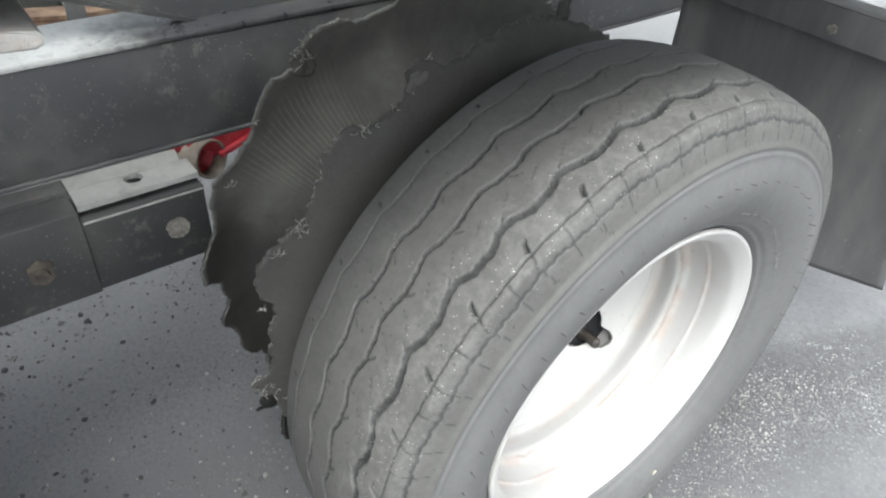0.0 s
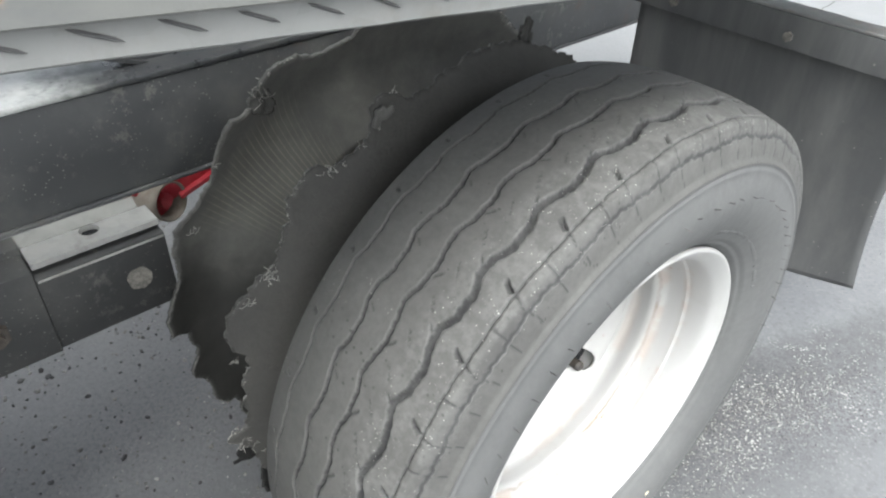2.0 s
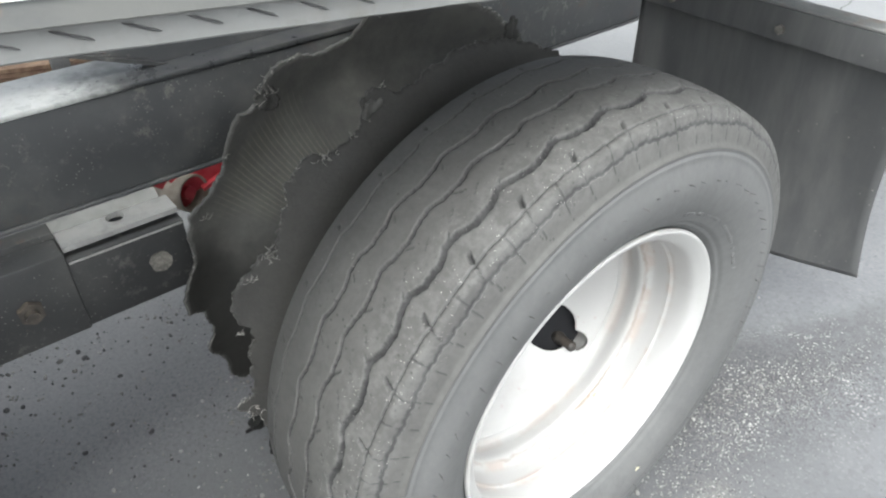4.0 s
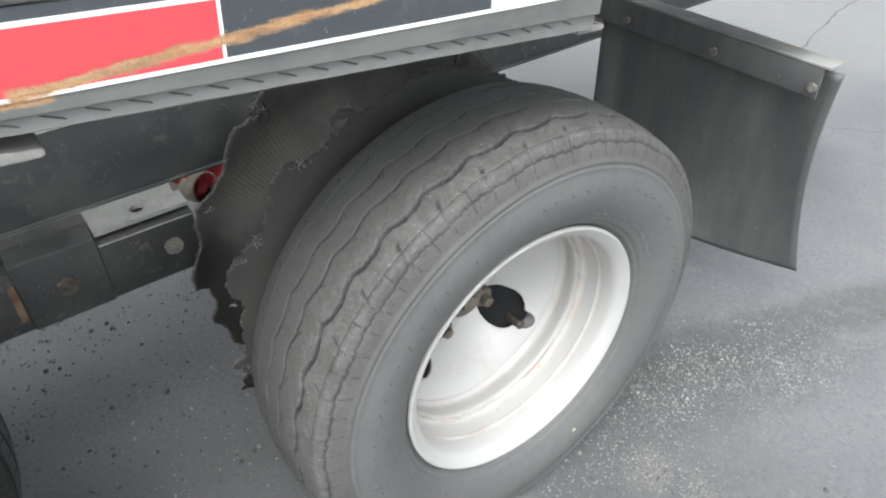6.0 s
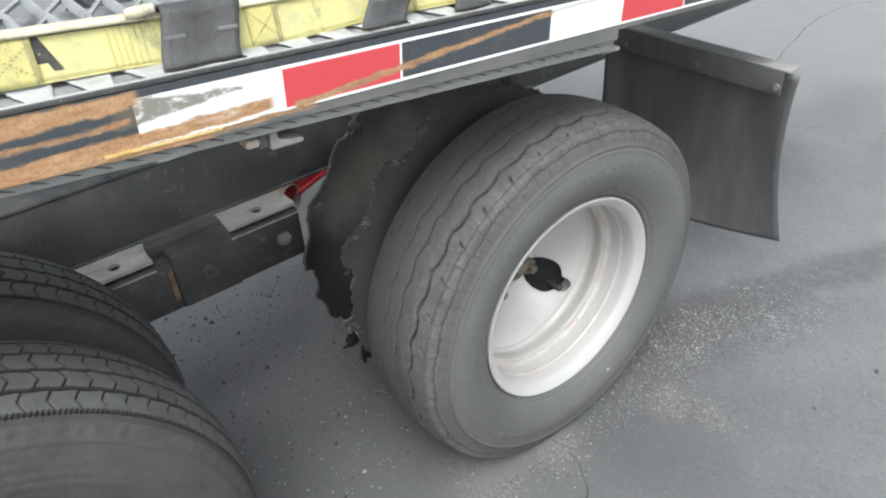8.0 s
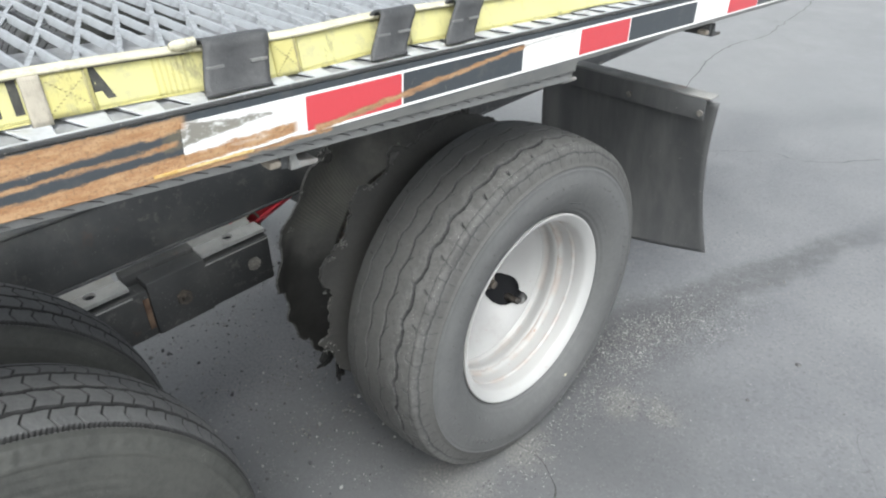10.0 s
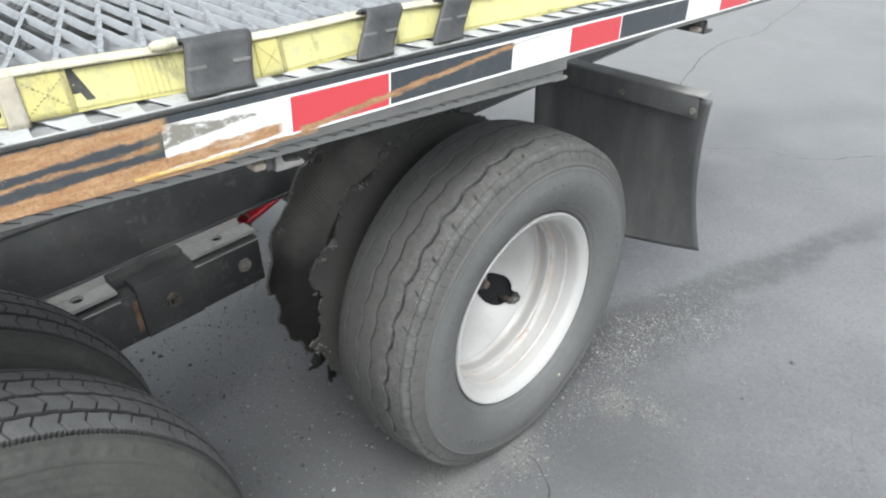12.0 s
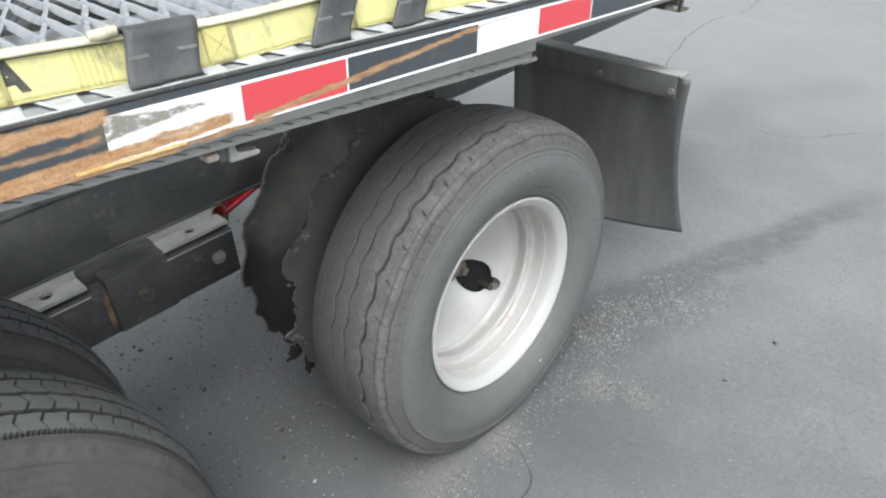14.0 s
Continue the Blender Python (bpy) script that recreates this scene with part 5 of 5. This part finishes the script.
def strap_sheet(name, y0, y1, v0, v1, off, material, label, thick=0.003, rows=8):
    """A band on the strap between two lengths and two heights, off metres proud of it."""
    ys = np.linspace(y0, y1, max(6, int((y1 - y0) / 0.006)))
    yy, zz = np.meshgrid(ys, np.linspace(v0, v1, rows), indexing="ij")
    sway = strap_sway(yy)
    twist = np.clip((yy - 0.02) / 0.3, 0, 1)
    pts = np.stack([SX + off + sway - 0.012 * zz - 0.03 * twist * zz, yy, 0.0155 + 0.043 * zz * (1 - 0.6 * twist) + 0.002 * np.sin(yy * 14)], -1)
    ob = grid(name, pts, material, strap, label)
    mod = ob.modifiers.new("thick", "SOLIDIFY")
    mod.thickness, mod.offset = thick, 0.0
    return ob


def strap_sway(y):
    return 0.004 * np.sin(y * 9) + 0.002 * np.sin(y * 23 + 1)


strap_sheet("webbing", -1.5, 0.36, 0.0, 1.0, 0.0, YELLOW, "faded yellow webbing")
ys = np.linspace(-1.5, 0.36, 300)
yy, zz = np.meshgrid(ys, np.linspace(0, 1, 8), indexing="ij")
twist = np.clip((yy - 0.02) / 0.3, 0, 1)
pts2 = np.stack([SX - 0.004 + strap_sway(yy) - 0.026 * zz - 0.03 * twist, yy, 0.0605 - 0.0265 * twist + 0.0030 * np.sin(zz * 3.1) + 0.002 * np.sin(yy * 14)], -1)
ob = grid("upper_layer", pts2, CREAM, strap, "cream webbing edge lying on top")
mod = ob.modifiers.new("thick", "SOLIDIFY")
mod.thickness = 0.003
for y0, y1 in ((-0.806, -0.760), (-0.552, -0.516), (-0.352, -0.325)):
    strap_sheet("sewn_patch", y0, y1, 0.03, 0.97, 0.003, PATCH, "stitched grubby webbing patch")
    strap_sheet("seam", y1 - 0.0060, y1 - 0.0035, 0.03, 0.97, 0.0045, THREAD, "brown stitched seam", 0.001)
    for k in (0, 1):
        bm = bmesh.new()
        for t in np.linspace(0.04, 0.92, 12):
            y = y0 + (y1 - y0) * t
            v = t if k else 1 - t
            z = 0.0155 + 0.043 * (0.1 + 0.8 * v) + 0.002 * math.sin(y * 14)
            x = SX + 0.0050 + float(strap_sway(y)) - 0.012 * (0.1 + 0.8 * v)
            box(bm, x - 0.0006, x + 0.0004, y - 0.0012, y + 0.0012, z - 0.00045, z + 0.00045)
        tagged(part("cross_stitch", bm, THREAD, strap, "brown cross stitching", False), kind="stuff")
for k in range(6):
    y = -0.694 + 0.0065 * k
    strap_sheet("rib_stitch", y, y + 0.0022, 0.02, 0.98, 0.0019, PATCH, "row of stitching", 0.001)
strap_sheet("keeper_loop", -0.824, -0.805, -0.08, 1.05, 0.0055, LOOP, "worn cream keeper loop", 0.004)
part("rolled_end", rod(rod(bmesh.new(), (SX - 0.006, -0.668, 0.066), (SX - 0.004, -0.645, 0.068), 0.0058, 14), (SX - 0.006, -0.673, 0.0655), (SX - 0.006, -0.668, 0.066), 0.0035, 14, 0.0058), CREAM, strap, "rolled cream webbing end")
strap_sheet("lower_seam", -1.5, 0.05, 0.0, 0.05, 0.0022, PATCH, "worn dark lower edge", 0.001)


# the upper layer's shadow on the webbing, laid on as a dark strip
strap_sheet("fold_shadow", -1.5, -0.655, 0.93, 1.03, 0.0022, INK, "dark strip for the shadow under the upper layer", 0.001)


def printed(text, y, size):
    cu = bpy.data.curves.new("letter", "FONT")
    cu.body, cu.size, cu.extrude, cu.offset = text, size, 0.0005, 0.0022
    ob = new("letter", cu)
    ob.data.materials.append(INK)
    ob.parent = strap
    ob.matrix_local = Matrix.Translation((SX - 0.0019 + float(strap_sway(y + 0.015)), y, 0.0285)) @ pose(0, 0, 0, 90, 0, 90) @ pose(0, 0, 0, -15.5)
    return tagged(ob, "black printed letter on the webbing")


printed("A", -0.7690, 0.0405)
printed("I", -0.8345, 0.0405)
printed("C", -0.8660, 0.0405)


def sleeve(y, width, lean):
    s = thing("strap_sleeve", "black rubber sleeve folded over the strap", "sleeve", "strap sleeves", DECK @ Matrix.Translation((0, y, 0)))
    line = smooth_line([(-0.051, 0.0625), (-0.048, 0.0660), (-0.042, 0.0680), (-0.036, 0.0665), (-0.0325, 0.0620), (-0.0300, 0.0540), (-0.0240, 0.0400), (-0.0180, 0.0270), (-0.0110, 0.0185), (-0.0065, 0.0172)], 5)
    v = np.linspace(0, width, 12)
    pts = np.stack([np.broadcast_to(line[None, :, 0], (12, len(line))) + 0.0012 * np.sin(v * 90)[:, None], v[:, None] + lean * (line[None, :, 1] - 0.045), np.broadcast_to(line[None, :, 1], (12, len(line)))], -1)
    ob = grid("folded_sheet", pts, SLEEVE, s)
    mod = ob.modifiers.new("thick", "SOLIDIFY")
    mod.thickness = 0.004
    for y0 in (0.002, width - 0.024):
        z0 = 0.043
        yl = y0 + lean * (z0 - 0.045)
        part("scuff_mark", boxed(-0.0275, -0.0196, yl, yl + 0.021, z0, z0 + 0.0030, bevel=0), PALE_ANGLE, s, "pale scuff line", False)


sleeve(-0.650, 0.081, 0.33)
sleeve(-0.406, 0.062, 0.8)
sleeve(-0.266, 0.06, 0.9)
sleeve(-0.98, 0.08, 0.1)

# ---- loose chips on the ground ----
rnd = random.Random(11)
bm = bmesh.new()
for k in range(1150):
    if k < 210:
        py = rnd.gauss(0.47, 0.11)
        px = -0.02 + 0.33 * (py - 0.45) + rnd.gauss(0.02, 0.05)
    elif k < 330:
        py = rnd.uniform(0.4, 1.1)
        px = 0.02 + 0.30 * (py - 0.5) + rnd.gauss(0.03, 0.07)
    elif k < 760:
        px, py = rnd.uniform(-1.1, -0.2), rnd.uniform(-0.75, 0.3)
    elif k < 800:
        px, py = rnd.uniform(-0.1, 1.2), rnd.uniform(-0.6, 2.5)
    elif k < 900:
        px, py = rnd.gauss(0.15, 0.06), rnd.gauss(0.25, 0.05)
    else:
        py = rnd.uniform(-0.36, 0.35)
        px = rnd.gauss(0.03, 0.035) if py > -0.1 else rnd.gauss(-0.02, 0.11)
    r = rnd.uniform(0.0008, 0.0019) if rnd.random() < 0.985 else rnd.uniform(0.003, 0.005)
    m = Matrix.Translation((px, py, r * 0.35)) @ pose(0, 0, 0, rnd.uniform(0, 360), rnd.uniform(0, 360), rnd.uniform(0, 360)) @ Matrix.Diagonal((r * rnd.uniform(0.7, 1.4), r, r * rnd.uniform(0.5, 1.0), 1))
    bmesh.ops.create_icosphere(bm, subdivisions=1, radius=1.0, matrix=m)
chips = part("stone_chips", bm, STONE, None, smooth=False)
tagged(chips, "loose pale stone chips scattered on asphalt", "gravel", kind="stuff")

for px, py, r in ((0.391, 0.678, 0.007), (0.35, 0.46, 0.005)):
    bm = bmesh.new()
    bmesh.ops.create_icosphere(bm, subdivisions=2, radius=1.0, matrix=Matrix.Translation((px, py, r * 0.4)) @ Matrix.Diagonal((r * 1.2, r, r * 0.6, 1)))
    for v in bm.verts:
        v.co += Vector((noise.noise(v.co * 300), noise.noise(v.co * 310), 0)) * r * 0.3
    tagged(part("pebble", bm, ASPHALT_LUMP), "small dark pebble lying on asphalt", "pebble", "loose pebbles")
rnd = random.Random(4)
bm = bmesh.new()
for k in range(1500):
    px, py = rnd.uniform(-1.3, -0.12), rnd.uniform(-0.85, 0.35)
    r = rnd.uniform(0.0013, 0.0036) if rnd.random() < 0.85 else rnd.uniform(0.0036, 0.0065)
    m = Matrix.Translation((px, py, r * 0.3)) @ pose(0, 0, 0, rnd.uniform(0, 360), rnd.uniform(0, 360), rnd.uniform(0, 360)) @ Matrix.Diagonal((r * rnd.uniform(0.7, 1.6), r, r * rnd.uniform(0.4, 0.8), 1))
    bmesh.ops.create_icosphere(bm, subdivisions=1, radius=1.0, matrix=m)
tagged(part("asphalt_crumbs", bm, CRUMB, smooth=False), "dark asphalt crumbs scattered under the trailer", "gravel", kind="stuff")


def scatter(name, places, sizes, material, label, seed):
    """Many small broken stones as one mesh: a squashed, dented ball for each place."""
    rng = np.random.default_rng(seed)
    bm = bmesh.new()
    bmesh.ops.create_icosphere(bm, subdivisions=1, radius=1.0)
    ball = np.array([v.co for v in bm.verts])
    faces = np.array([[v.index for v in f.verts] for f in bm.faces])
    bm.free()
    count = len(places)
    dents = rng.uniform(0.65, 1.25, (count, len(ball), 1))
    shape = rng.uniform(0.6, 1.4, (count, 1, 3)) * [1, 1, 0.65]
    verts = ball[None] * dents * shape * sizes[:, None, None]
    turn = rng.uniform(0, 2 * np.pi, count)
    c, s = np.cos(turn)[:, None], np.sin(turn)[:, None]
    verts = np.stack([verts[..., 0] * c - verts[..., 1] * s + places[:, :1], verts[..., 0] * s + verts[..., 1] * c + places[:, 1:], verts[..., 2] + 0.35 * sizes[:, None]], -1)
    mesh = bpy.data.meshes.new(name)
    mesh.from_pydata(verts.reshape(-1, 3).tolist(), [], (faces[None] + (np.arange(count) * len(ball))[:, None, None]).reshape(-1, 3).tolist())
    return tagged(mesh_object(name, mesh, material, None, "", False), label, "gravel", kind="stuff")


rng = np.random.default_rng(21)
along = rng.normal(0.50, 0.16, 2600)
band = np.stack([-0.01 + 0.33 * (along - 0.45) + rng.normal(0.02, 0.045, 2600), along], 1)
along = rng.uniform(-0.38, 0.42, 1500)
foot = np.stack([0.032 + np.abs(rng.normal(0.0, 0.045, 1500)), along], 1)
patches = np.concatenate([rng.normal((0.125, 0.235), 0.035, (350, 2)), rng.normal((0.215, 0.270), 0.03, (250, 2))])
rest = np.stack([rng.uniform(-1.2, 0.9, 1500), rng.uniform(-0.9, 1.6, 1500)], 1)
spots = np.concatenate([band, foot, patches, rest])
spots = spots[(np.abs(spots[:, 0] + 0.087) > 0.11) | (np.abs(spots[:, 1]) > 0.07)]
scatter("asphalt_grit", spots, rng.uniform(0.0007, 0.0019, len(spots)), CRUMB, "fine grey and pale grit on the asphalt", 5)
spots = np.stack([rng.uniform(-1.2, -0.22, 130), rng.uniform(-0.85, 0.3, 130)], 1).repeat(11, 0)
spots = spots + rng.normal(0, 1, spots.shape) * rng.uniform(0.008, 0.08, (130, 1)).repeat(11, 0)
spots = spots[(np.abs(spots[:, 0] + 0.087) > 0.13) | (np.abs(spots[:, 1]) > 0.1)]
scatter("asphalt_lumps", spots, 0.0014 + 0.0026 * rng.uniform(0, 1, len(spots)) ** 2, LUMP, "grey asphalt lumps strewn under the trailer", 6)


def crack(places, width, seed):
    """A ragged narrow cleft, a strip just over the ground's skin."""
    line = smooth_line([(*q, 0.0) for q in places], 14)
    bm = bmesh.new()
    rows_ = []
    for k, q in enumerate(line):
        q = Vector(q)
        w = width * (0.35 + 0.65 * abs(noise.noise(q * 9 + Vector((seed, 0, 0)))))
        j = noise.noise_vector(q * 14 + Vector((seed, 1, 0))) * 0.018
        rows_.append([bm.verts.new((q.x + j.x - w, q.y + j.y - w * 0.3, 0.0012)), bm.verts.new((q.x + j.x + w, q.y + j.y + w * 0.3, 0.0012))])
    for p, q in zip(rows_, rows_[1:]):
        bm.faces.new((p[0], q[0], q[1], p[1]))
    tagged(part("asphalt_crack", bm, CLEFT, smooth=False), "dark jagged crack in the asphalt", "crack", "asphalt cracks", kind="structure")


crack([(-0.45, 1.76), (-0.391, 1.807), (-0.245, 1.927), (-0.128, 1.937), (-0.011, 1.994), (0.165, 2.186), (0.5, 2.4), (1.1, 2.5)], 0.006, 1)
crack([(-0.75, 2.0), (-0.834, 2.269), (-1.016, 2.963), (-1.03, 3.32), (-0.963, 3.572), (-1.006, 4.024), (-1.035, 4.389), (-1.2, 5.4)], 0.0045, 2)
crack([(0.0, -0.05), (0.072, -0.055), (0.121, -0.076), (0.175, -0.14), (0.20, -0.30)], 0.0036, 3)
